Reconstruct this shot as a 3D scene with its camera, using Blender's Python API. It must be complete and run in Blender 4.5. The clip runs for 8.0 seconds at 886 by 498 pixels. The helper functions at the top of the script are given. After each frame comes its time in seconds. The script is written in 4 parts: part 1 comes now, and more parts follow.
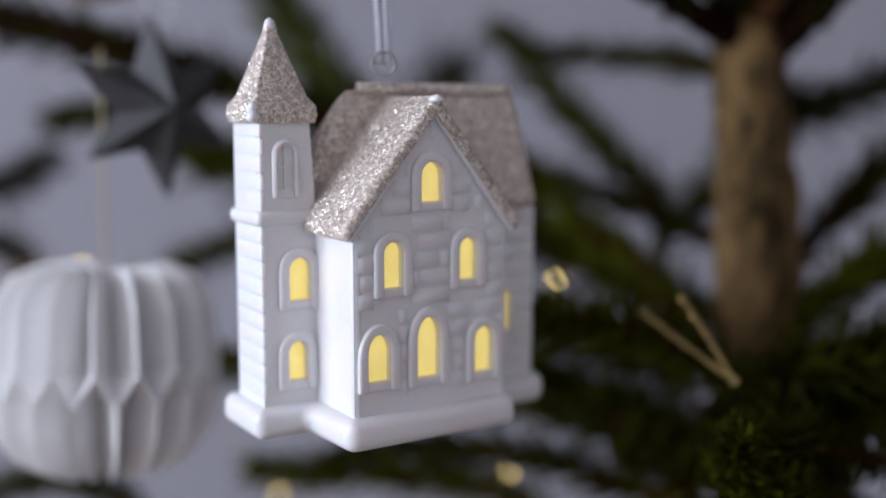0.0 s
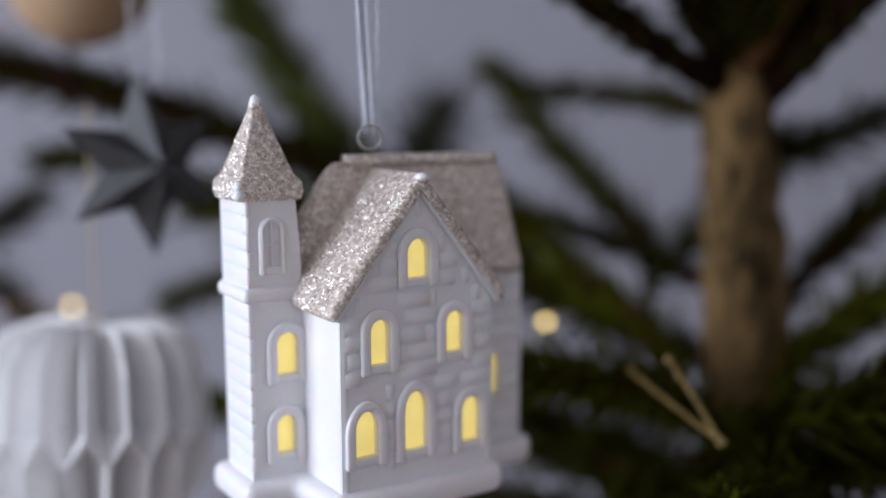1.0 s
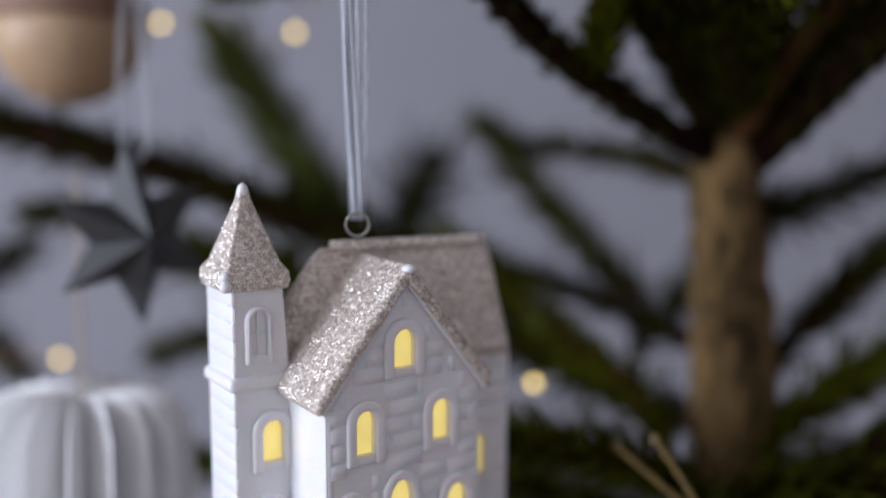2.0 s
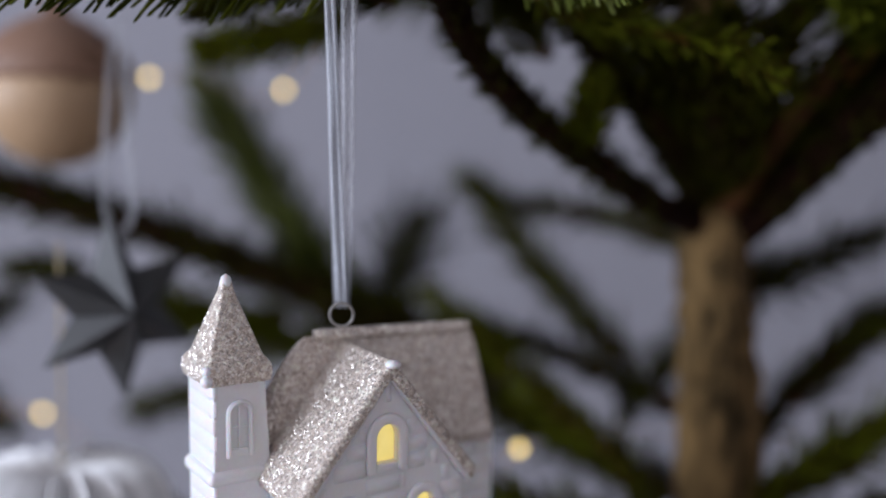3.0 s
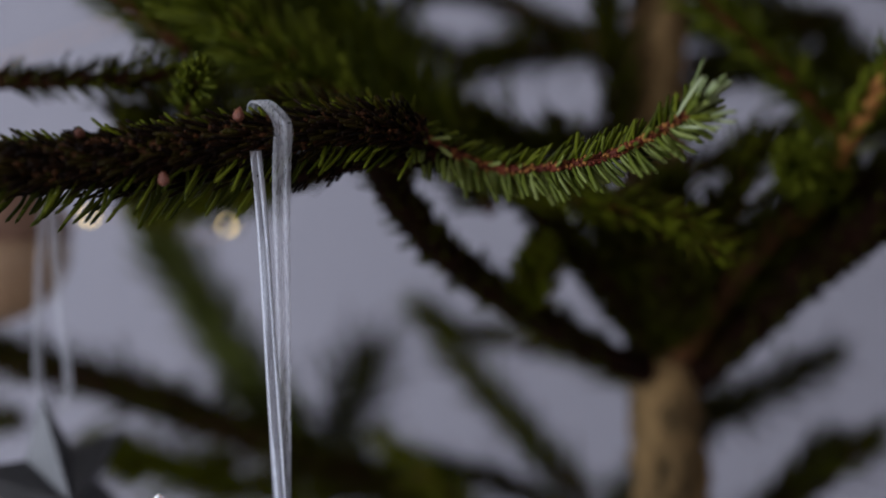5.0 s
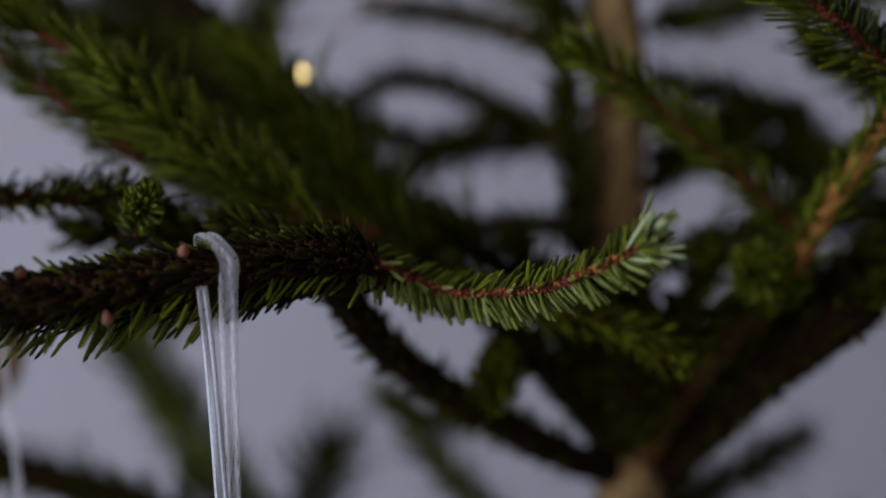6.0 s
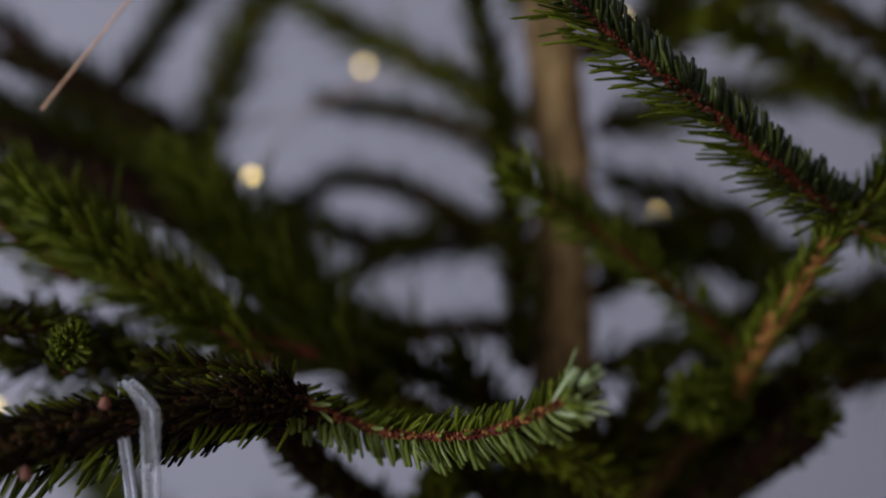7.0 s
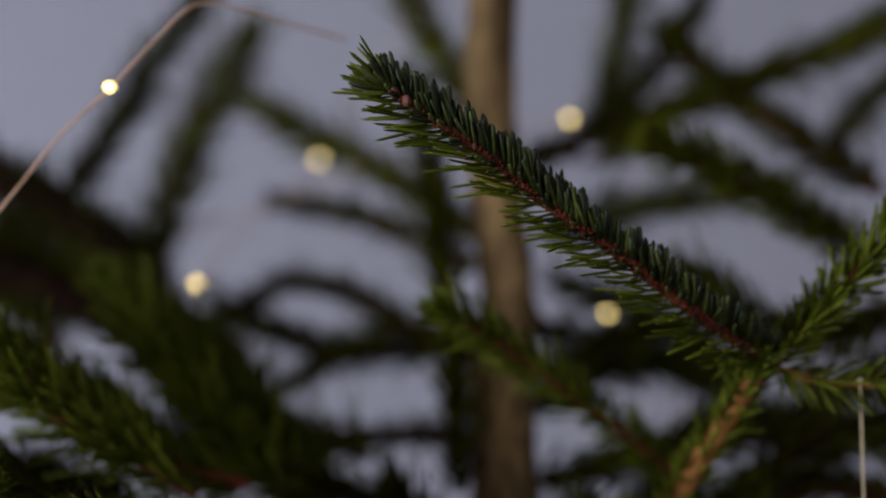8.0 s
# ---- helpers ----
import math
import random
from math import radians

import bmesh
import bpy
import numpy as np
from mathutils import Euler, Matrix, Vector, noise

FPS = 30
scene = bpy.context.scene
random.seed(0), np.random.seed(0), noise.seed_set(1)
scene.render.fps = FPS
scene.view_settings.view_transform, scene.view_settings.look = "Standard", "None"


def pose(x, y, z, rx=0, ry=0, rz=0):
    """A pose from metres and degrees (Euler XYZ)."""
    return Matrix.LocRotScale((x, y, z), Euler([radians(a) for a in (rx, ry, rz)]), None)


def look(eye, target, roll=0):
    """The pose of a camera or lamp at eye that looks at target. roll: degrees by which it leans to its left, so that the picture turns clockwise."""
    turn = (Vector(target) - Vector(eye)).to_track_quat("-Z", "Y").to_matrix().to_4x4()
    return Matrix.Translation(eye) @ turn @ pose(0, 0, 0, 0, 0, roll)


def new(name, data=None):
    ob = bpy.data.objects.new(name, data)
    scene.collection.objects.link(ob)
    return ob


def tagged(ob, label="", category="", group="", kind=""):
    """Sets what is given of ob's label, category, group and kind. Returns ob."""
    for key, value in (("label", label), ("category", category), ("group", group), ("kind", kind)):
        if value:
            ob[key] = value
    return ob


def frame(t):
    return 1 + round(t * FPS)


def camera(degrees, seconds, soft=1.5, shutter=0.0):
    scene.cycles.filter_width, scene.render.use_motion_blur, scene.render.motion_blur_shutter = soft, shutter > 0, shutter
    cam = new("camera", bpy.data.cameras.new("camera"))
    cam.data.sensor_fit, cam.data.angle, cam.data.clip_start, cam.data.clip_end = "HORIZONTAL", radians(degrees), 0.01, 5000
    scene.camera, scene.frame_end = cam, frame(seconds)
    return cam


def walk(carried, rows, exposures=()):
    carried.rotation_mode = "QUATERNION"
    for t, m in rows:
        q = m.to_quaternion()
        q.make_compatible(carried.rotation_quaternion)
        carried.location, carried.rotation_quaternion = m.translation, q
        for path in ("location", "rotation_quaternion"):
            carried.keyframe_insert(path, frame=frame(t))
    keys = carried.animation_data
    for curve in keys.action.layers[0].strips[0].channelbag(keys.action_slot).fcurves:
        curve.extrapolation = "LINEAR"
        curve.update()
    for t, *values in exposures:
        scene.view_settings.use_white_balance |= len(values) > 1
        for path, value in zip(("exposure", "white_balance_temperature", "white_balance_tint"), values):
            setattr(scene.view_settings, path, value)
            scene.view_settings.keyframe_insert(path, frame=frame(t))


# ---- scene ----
cam = camera(45.5, 8.0, soft=1.8)
# Strong close-up lens: sharp on the plane of the house and the front twigs only.
cam.data.dof.use_dof = True
cam.data.dof.focus_distance = 0.292
cam.data.dof.aperture_fstop = 2.25
ROWS = [
    (0, 0.0235, 0.0074, 1.2304, 4.33, -2.84, -0.26),
    (0.5, 0.0249, 0.0073, 1.2441, 4.33, -3.42, -0.27),
    (1, 0.0260, 0.0077, 1.2571, 4.06, -3.85, 0.05),
    (1.5, 0.0268, 0.0084, 1.2697, 3.96, -3.82, -0.00),
    (3, 0.0285, 0.0133, 1.3063, 3.23, -3.34, -1.10),
    (3.5, 0.0294, 0.0157, 1.3188, 2.84, -3.09, -0.70),
    (4, 0.0307, 0.0182, 1.3315, 2.49, -2.95, -1.02),
    (4.5, 0.0328, 0.0210, 1.3448, 1.96, -2.68, -0.36),
    (5.8, 0.0430, 0.0277, 1.3824, 0.80, -1.59, 0.90),
    (6, 0.0455, 0.0286, 1.3887, 0.58, -1.29, 0.97),
    (6.5, 0.0529, 0.0304, 1.4050, 0.19, -0.72, 0.94),
    (7, 0.0625, 0.0315, 1.4223, -0.08, -0.11, 0.96),
    (7.5, 0.0746, 0.0317, 1.4407, -0.34, 0.81, 0.84),
    (8, 0.0897, 0.0307, 1.4603, 0.39, 0.74, 1.08),
]
walk(cam, [(t, pose(x, y, z, 90 + pitch, roll, yaw)) for t, x, y, z, yaw, pitch, roll in ROWS], [(0.0, 0.0), (4.0, 0.06), (8.0, 0.1)])

# ---- light: one big window to the side, sky outside ----
world = bpy.data.worlds.new("sky")
scene.world = world
world.use_nodes = True
wn = world.node_tree.nodes
sky = wn.new("ShaderNodeTexSky")
sky.sky_type, sky.sun_disc, sky.sun_elevation, sky.sun_rotation = "NISHITA", False, radians(25), radians(200)
world.node_tree.links.new(sky.outputs[0], wn["Background"].inputs[0])
wn["Background"].inputs[1].default_value = 0.08


def window_light(name, m, width, height, power, colour):
    lamp = bpy.data.lights.new(name, "AREA")
    lamp.shape, lamp.size, lamp.size_y, lamp.energy, lamp.color = "RECTANGLE", width, height, power, colour
    ob = new(name, lamp)
    ob.matrix_world = m
    return ob


window_light("window_daylight", look((-1.99, -0.85, 1.55), (-1.0, -0.85, 1.5)), 1.6, 1.2, 69, (0.826, 0.89, 1.055))


# ---- materials ----
def material(name, rough=0.6, metal=0.0):
    m = bpy.data.materials.new(name)
    m.use_nodes = True
    b = m.node_tree.nodes["Principled BSDF"]
    b.inputs["Roughness"].default_value, b.inputs["Metallic"].default_value = rough, metal
    return m, m.node_tree.nodes, m.node_tree.links, b


def noise_node(nodes, links, scale, detail=4.0, coords="Object", rough=0.6):
    tc, n = nodes.new("ShaderNodeTexCoord"), nodes.new("ShaderNodeTexNoise")
    n.inputs["Scale"].default_value, n.inputs["Detail"].default_value, n.inputs["Roughness"].default_value = scale, detail, rough
    links.new(tc.outputs[coords], n.inputs["Vector"])
    return n


def ramp(nodes, links, source, stops):
    r = nodes.new("ShaderNodeValToRGB")
    while len(r.color_ramp.elements) < len(stops):
        r.color_ramp.elements.new(0.5)
    for e, (p, c) in zip(r.color_ramp.elements, stops):
        e.position, e.color = p, (*c, 1)
    links.new(source, r.inputs[0])
    return r


def bump(nodes, links, b, source, strength, distance):
    n = nodes.new("ShaderNodeBump")
    n.inputs["Strength"].default_value, n.inputs["Distance"].default_value = strength, distance
    links.new(source, n.inputs["Height"])
    links.new(n.outputs[0], b.inputs["Normal"])
    return n


def mottled(name, dark, light, scale, fine, rough=0.6, metal=0.0, relief=0.0005, strength=0.4, lo=0.3, hi=0.7, spec=0.5):
    """Two scales of variation in the colour, a fine relief."""
    m, nodes, links, b = material(name, rough, metal)
    b.inputs["Specular IOR Level"].default_value = spec
    coarse, grain = noise_node(nodes, links, scale), noise_node(nodes, links, fine, 6.0)
    mix = nodes.new("ShaderNodeMath")
    mix.operation = "MULTIPLY_ADD"
    mix.inputs[1].default_value = 0.4
    half = nodes.new("ShaderNodeMath")
    half.operation, half.inputs[1].default_value = "MULTIPLY", 0.6
    links.new(coarse.outputs[0], half.inputs[0])
    links.new(grain.outputs[0], mix.inputs[0])
    links.new(half.outputs[0], mix.inputs[2])
    r = ramp(nodes, links, mix.outputs[0], [(lo, dark), (hi, light)])
    links.new(r.outputs[0], b.inputs["Base Color"])
    bump(nodes, links, b, grain.outputs[0], strength, relief)
    return m


def bark_material(name, dark, light, scale, fine, *rest, **more):
    """Mottled bark whose flakes and streaks run up the trunk."""
    m = mottled(name, dark, light, scale, fine, *rest, **more)
    nodes, links = m.node_tree.nodes, m.node_tree.links
    for n in [n for n in nodes if n.type == "TEX_NOISE"]:
        stretch = nodes.new("ShaderNodeMapping")
        stretch.inputs["Scale"].default_value = (1.0, 1.0, 0.35)
        links.new(n.inputs["Vector"].links[0].from_socket, stretch.inputs["Vector"])
        links.new(stretch.outputs[0], n.inputs["Vector"])
    return m


def needle_material(name, dark, mid, light, spec=0.03):
    m, nodes, links, b = material(name, 0.42)
    geo = nodes.new("ShaderNodeNewGeometry")
    r = ramp(nodes, links, geo.outputs["Random Per Island"], [(0.0, dark), (0.55, mid), (1.0, light)])
    links.new(r.outputs[0], b.inputs["Base Color"])
    b.inputs["Transmission Weight"].default_value = 0.0
    b.inputs["Specular IOR Level"].default_value = spec
    return m


def glitter_material(name, base, flake):
    """Grains of glitter, each turned its own way, over a beige ground speckled pale for sparkle."""
    m, nodes, links, b = material(name, 0.35, 0.0)
    tc, vor, geo = nodes.new("ShaderNodeTexCoord"), nodes.new("ShaderNodeTexVoronoi"), nodes.new("ShaderNodeNewGeometry")
    vor.inputs["Scale"].default_value = 2300
    links.new(tc.outputs["Object"], vor.inputs["Vector"])
    sub, mul, add, nor = (nodes.new("ShaderNodeVectorMath") for _ in range(4))
    sub.operation, mul.operation, add.operation, nor.operation = "SUBTRACT", "SCALE", "ADD", "NORMALIZE"
    sub.inputs[1].default_value = (0.5, 0.5, 0.5)
    mul.inputs["Scale"].default_value = 1.3
    links.new(vor.outputs["Color"], sub.inputs[0])
    links.new(sub.outputs[0], mul.inputs[0])
    links.new(mul.outputs[0], add.inputs[0])
    links.new(geo.outputs["Normal"], add.inputs[1])
    links.new(add.outputs[0], nor.inputs[0])
    links.new(nor.outputs[0], b.inputs["Normal"])
    sep = nodes.new("ShaderNodeSeparateColor")
    links.new(vor.outputs["Color"], sep.inputs[0])
    metal = ramp(nodes, links, sep.outputs[0], [(0.62, (0.0, 0.0, 0.0)), (0.70, (0.85, 0.85, 0.85))])
    links.new(metal.outputs[0], b.inputs["Metallic"])
    # Extra glints are painted into the ground colour as fine pale specks.
    sparkle = noise_node(nodes, links, 650, 3.0)
    tone = ramp(nodes, links, sparkle.outputs[0], [(0.32, tuple(c * 0.72 for c in base)), (0.54, tuple(c * 1.05 for c in base)), (0.64, tuple(min(0.88, c * 1.8) for c in base))])
    mix = nodes.new("ShaderNodeMix")
    mix.data_type = "RGBA"
    links.new(metal.outputs[0], mix.inputs["Factor"])
    links.new(tone.outputs[0], mix.inputs[6])
    mix.inputs[7].default_value = (*flake, 1)
    links.new(mix.outputs[2], b.inputs["Base Color"])
    return m


def glow_material(name, colour, strength):
    m, nodes, links, b = material(name, 0.5)
    b.inputs["Base Color"].default_value = (*colour, 1)
    b.inputs["Emission Color"].default_value = (*colour, 1)
    n = noise_node(nodes, links, 150, 2.0)
    r = ramp(nodes, links, n.outputs[0], [(0.3, (strength * 0.8,) * 3), (0.7, (strength,) * 3)])
    links.new(r.outputs[0], b.inputs["Emission Strength"])
    return m


PORCELAIN = mottled("white_porcelain", (0.745, 0.74, 0.76), (0.825, 0.82, 0.848), 60, 900, 0.38, 0, 0.0002, 0.25)
PORCELAIN.node_tree.nodes["Principled BSDF"].inputs["Subsurface Weight"].default_value = 0.3
PORCELAIN.node_tree.nodes["Principled BSDF"].inputs["Subsurface Scale"].default_value = 0.0016
GLITTER = glitter_material("silver_glitter", (0.57, 0.475, 0.41), (0.95, 0.91, 0.88))
LIT = glow_material("lit_window", (0.95, 0.78, 0.27), 0.60)
LED = glow_material("warm_led", (1.0, 0.74, 0.25), 4.2)
STEEL = mottled("aged_steel", (0.28, 0.27, 0.26), (0.5, 0.49, 0.47), 200, 3000, 0.35, 1.0)
COPPER = mottled("copper_wire", (0.44, 0.25, 0.14), (0.72, 0.46, 0.29), 200, 2000, 0.4, 0.5)
GOLD = glitter_material("gold_glitter", (0.17, 0.115, 0.028), (0.78, 0.58, 0.24))
BARK = bark_material("trunk_bark", (0.012, 0.008, 0.002), (0.290, 0.182, 0.076), 26, 200, 0.85, 0, 0.005, 1.0, 0.40, 0.63, spec=0.15)
TWIG_BARK = mottled("twig_bark", (0.016, 0.005, 0.002), (0.066, 0.020, 0.006), 150, 900, 0.8, 0, 0.001, 0.8, spec=0.12)
FRESH_BARK = mottled("young_twig_bark", (0.12, 0.042, 0.008), (0.36, 0.16, 0.042), 150, 900, 0.7, 0, 0.0008, 0.8, spec=0.2)
# Reddish bark taken down to near-black, with the foliage's shade in its colour.
FRONT_BARK = mottled("shaded_branch_bark", (0.005, 0.002, 0.001), (0.030, 0.009, 0.004), 120, 800, 0.85, 0, 0.0015, 0.9, spec=0.1)
RED_BARK = mottled("red_twig_bark", (0.034, 0.006, 0.003), (0.15, 0.027, 0.010), 150, 900, 0.7, 0, 0.0008, 0.8, spec=0.2)
# Dark bark of the inner limbs, blackened further to hold the fork's shade.
SHADED_BARK = mottled("shaded_limb_bark", (0.002, 0.001, 0.001), (0.019, 0.007, 0.003), 90, 700, 0.9, 0, 0.002, 1.0, spec=0.05)
LIMB_BARK = mottled("brown_limb_bark", (0.010, 0.003, 0.001), (0.085, 0.032, 0.010), 110, 800, 0.8, 0, 0.0012, 0.9, spec=0.12)
BUD = mottled("bud_scales", (0.07, 0.016, 0.007), (0.20, 0.058, 0.026), 300, 1500, 0.5, 0, 0.0008, 0.8)
# Green darkened for inner twigs: the crown's own shade is in this colour.
NEEDLES = needle_material("crown_shade_needles", (0.009, 0.004, 0.0008), (0.017, 0.018, 0.0010), (0.045, 0.050, 0.003))
# Needles inside a branch: the blocked light is put into this near-black colour.
SHADED_NEEDLES = needle_material("shaded_needles", (0.002, 0.001, 0.0006), (0.008, 0.003, 0.001), (0.020, 0.016, 0.002), 0.04)
TWIG_NEEDLES = needle_material("twig_needles", (0.019, 0.025, 0.001), (0.050, 0.061, 0.003), (0.104, 0.120, 0.011), 0.05)
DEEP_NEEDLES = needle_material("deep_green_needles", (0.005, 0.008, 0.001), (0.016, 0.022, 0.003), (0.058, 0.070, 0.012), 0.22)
# Lighter copy of the same green, for twigs that light reaches.
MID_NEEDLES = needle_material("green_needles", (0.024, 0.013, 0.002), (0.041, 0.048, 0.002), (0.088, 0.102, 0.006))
FRESH_NEEDLES = needle_material("fresh_needles", (0.036, 0.048, 0.004), (0.082, 0.102, 0.014), (0.170, 0.200, 0.060), 0.12)
TIP_NEEDLES = needle_material("pale_tip_needles", (0.09, 0.115, 0.03), (0.17, 0.21, 0.085), (0.30, 0.34, 0.19), 0.25)
PAPER = mottled("white_paper", (0.83, 0.83, 0.84), (0.90, 0.90, 0.91), 40, 700, 0.8, 0, 0.0003, 0.3)
STAR_PAPER = mottled("grey_metallic_card", (0.048, 0.050, 0.052), (0.078, 0.080, 0.084), 40, 600, 0.42, 0.35, 0.0003, 0.3)
WOOD_LIGHT = mottled("pale_turned_wood", (0.378, 0.241, 0.136), (0.540, 0.370, 0.232), 30, 400, 0.5, 0, 0.0003, 0.3)
WOOD_DARK = mottled("brown_stained_wood", (0.188, 0.099, 0.062), (0.285, 0.167, 0.112), 30, 400, 0.55, 0, 0.0003, 0.3)
STRING = mottled("golden_thread", (0.42, 0.33, 0.18), (0.62, 0.50, 0.30), 300, 3000, 0.6)
WALL = mottled("grey_wall_paint", (0.27, 0.27, 0.31), (0.295, 0.295, 0.335), 2.5, 60, 0.85, 0, 0.001, 0.2)
ROOM = mottled("pale_room_paint", (0.645, 0.60, 0.58), (0.715, 0.67, 0.65), 2.0, 60, 0.85, 0, 0.001, 0.2)
BOARDS = mottled("oak_floor", (0.16, 0.12, 0.09), (0.26, 0.20, 0.15), 6, 120, 0.5, 0, 0.001, 0.3)


def ribbon_material(name, thin, dense, along):
    """Sheer white organza: partly clear, with a silky weave."""
    m, nodes, links, b = material(name, 0.3)
    b.inputs["Base Color"].default_value = (0.82, 0.85, 0.92, 1)
    b.inputs["Sheen Weight"].default_value = 0.4
    clear, mix = nodes.new("ShaderNodeBsdfTransparent"), nodes.new("ShaderNodeMixShader")
    n = noise_node(nodes, links, 1500, 3.0)
    weave = nodes.new("ShaderNodeMapping")
    weave.inputs["Scale"].default_value = (1.0, 1.0, along)
    links.new(n.inputs["Vector"].links[0].from_socket, weave.inputs["Vector"])
    links.new(weave.outputs[0], n.inputs["Vector"])
    r = ramp(nodes, links, n.outputs[0], [(0.35, (thin,) * 3), (0.65, (dense,) * 3)])
    links.new(r.outputs[0], mix.inputs[0])
    links.new(clear.outputs[0], mix.inputs[1])
    links.new(b.outputs[0], mix.inputs[2])
    links.new(mix.outputs[0], nodes["Material Output"].inputs[0])
    bump(nodes, links, b, n.outputs[0], 0.6, 0.0006)
    return m


RIBBON = ribbon_material("sheer_white_ribbon", 0.22, 0.50, 0.03)
SILK = ribbon_material("folded_white_ribbon", 0.8, 1.0, 0.5)


# ---- mesh helpers ----
def part(name, bm, mat, parent=None, label="", smooth=True, bevel=0.0, segments=3, limit=35):
    me = bpy.data.meshes.new(name)
    bm.normal_update()
    bm.to_mesh(me)
    bm.free()
    me.materials.append(mat)
    if smooth:
        me.shade_smooth()
    ob = new(name, me)
    ob.parent = parent
    if bevel:
        md = ob.modifiers.new("rounding", "BEVEL")
        md.width, md.segments, md.limit_method, md.angle_limit = bevel, segments, "ANGLE", radians(limit)
        md.harden_normals = False
    if label:
        tagged(ob, label)
    return ob


def empty(name, m, label, category, group="", kind=""):
    ob = new(name)
    ob.empty_display_size = 0.01
    ob.matrix_world = m
    return tagged(ob, label, category, group, kind)


def add_box(bm, x0, y0, z0, x1, y1, z1):
    v = [bm.verts.new((x, y, z)) for x in (x0, x1) for y in (y0, y1) for z in (z0, z1)]
    for f in ((0, 1, 3, 2), (4, 6, 7, 5), (0, 4, 5, 1), (2, 3, 7, 6), (0, 2, 6, 4), (1, 5, 7, 3)):
        bm.faces.new([v[i] for i in f])
    return bm


def box(x0, y0, z0, x1, y1, z1):
    return add_box(bmesh.new(), x0, y0, z0, x1, y1, z1)


def solid(faces_pts):
    """A closed mesh from polygons given as lists of points."""
    bm = bmesh.new()
    for pts in faces_pts:
        bm.faces.new([bm.verts.new(p) for p in pts])
    bmesh.ops.remove_doubles(bm, verts=bm.verts, dist=1e-6)
    bmesh.ops.recalc_face_normals(bm, faces=bm.faces)
    return bm


def prism(outline, lift):
    """The outline (points in space), pushed along lift."""
    bm = bmesh.new()
    f = bm.faces.new([bm.verts.new(p) for p in outline])
    out = bmesh.ops.extrude_face_region(bm, geom=[f])
    bmesh.ops.translate(bm, vec=lift, verts=[g for g in out["geom"] if isinstance(g, bmesh.types.BMVert)])
    bmesh.ops.recalc_face_normals(bm, faces=bm.faces)
    return bm


def pierced(outline, holes, lift):
    """A plate with holes; outline and holes are loops of points in one plane."""
    bm = bmesh.new()
    edges = []
    for loop in (outline, *holes):
        vs = [bm.verts.new(p) for p in loop]
        edges += [bm.edges.new((a, b)) for a, b in zip(vs, vs[1:] + vs[:1])]
    bmesh.ops.triangle_fill(bm, use_beauty=True, use_dissolve=False, edges=edges)
    out = bmesh.ops.extrude_face_region(bm, geom=list(bm.faces))
    bmesh.ops.translate(bm, vec=lift, verts=[g for g in out["geom"] if isinstance(g, bmesh.types.BMVert)])
    bmesh.ops.recalc_face_normals(bm, faces=bm.faces)
    return bm


def spline(points, steps):
    """A smooth line through the points."""
    p = [Vector(q) for q in points]
    if len(p) == 2:
        return [p[0].lerp(p[1], k / steps) for k in range(steps + 1)]
    p = [p[0] * 2 - p[1], *p, p[-1] * 2 - p[-2]]
    out = []
    for i in range(1, len(p) - 2):
        for k in range(steps):
            t = k / steps
            out.append(0.5 * (2 * p[i] + (p[i + 1] - p[i - 1]) * t + (2 * p[i - 1] - 5 * p[i] + 4 * p[i + 1] - p[i + 2]) * t * t
                              + (3 * p[i] - p[i - 1] - 3 * p[i + 1] + p[i + 2]) * t ** 3))
    return out + [p[-2]]


def tube(bm, line, radius, sides=8, uneven=0.0, rng=random):
    """A tube along the line; radius is a function of 0..1."""
    rings, n = [], len(line)
    side = Vector((0.31, 0.17, 0.93))
    for i, c in enumerate(line):
        d = (line[min(i + 1, n - 1)] - line[max(i - 1, 0)]).normalized()
        a = d.cross(side)
        a = (a if a.length > 0.05 else d.cross(Vector((1, 0, 0)))).normalized()
        b = d.cross(a)
        r = radius(i / (n - 1))
        rings.append([bm.verts.new(c + (a * math.cos(w) + b * math.sin(w)) * r * (1 + uneven * rng.uniform(-1, 1)))
                      for w in (2 * math.pi * k / sides for k in range(sides))])
    for u, v in zip(rings, rings[1:]):
        for k in range(sides):
            bm.faces.new((u[k], u[(k + 1) % sides], v[(k + 1) % sides], v[k]))
    bm.faces.new(rings[0][::-1])
    bm.faces.new(rings[-1])
    return bm


def turned(profile, sides=32):
    """A solid of revolution round z from (radius, height) pairs."""
    bm = bmesh.new()
    rings = [[bm.verts.new((r * math.cos(w), r * math.sin(w), h)) for w in (2 * math.pi * k / sides for k in range(sides))] for r, h in profile]
    for u, v in zip(rings, rings[1:]):
        for k in range(sides):
            bm.faces.new((u[k], u[(k + 1) % sides], v[(k + 1) % sides], v[k]))
    bm.faces.new(rings[0][::-1])
    bm.faces.new(rings[-1])
    return bm


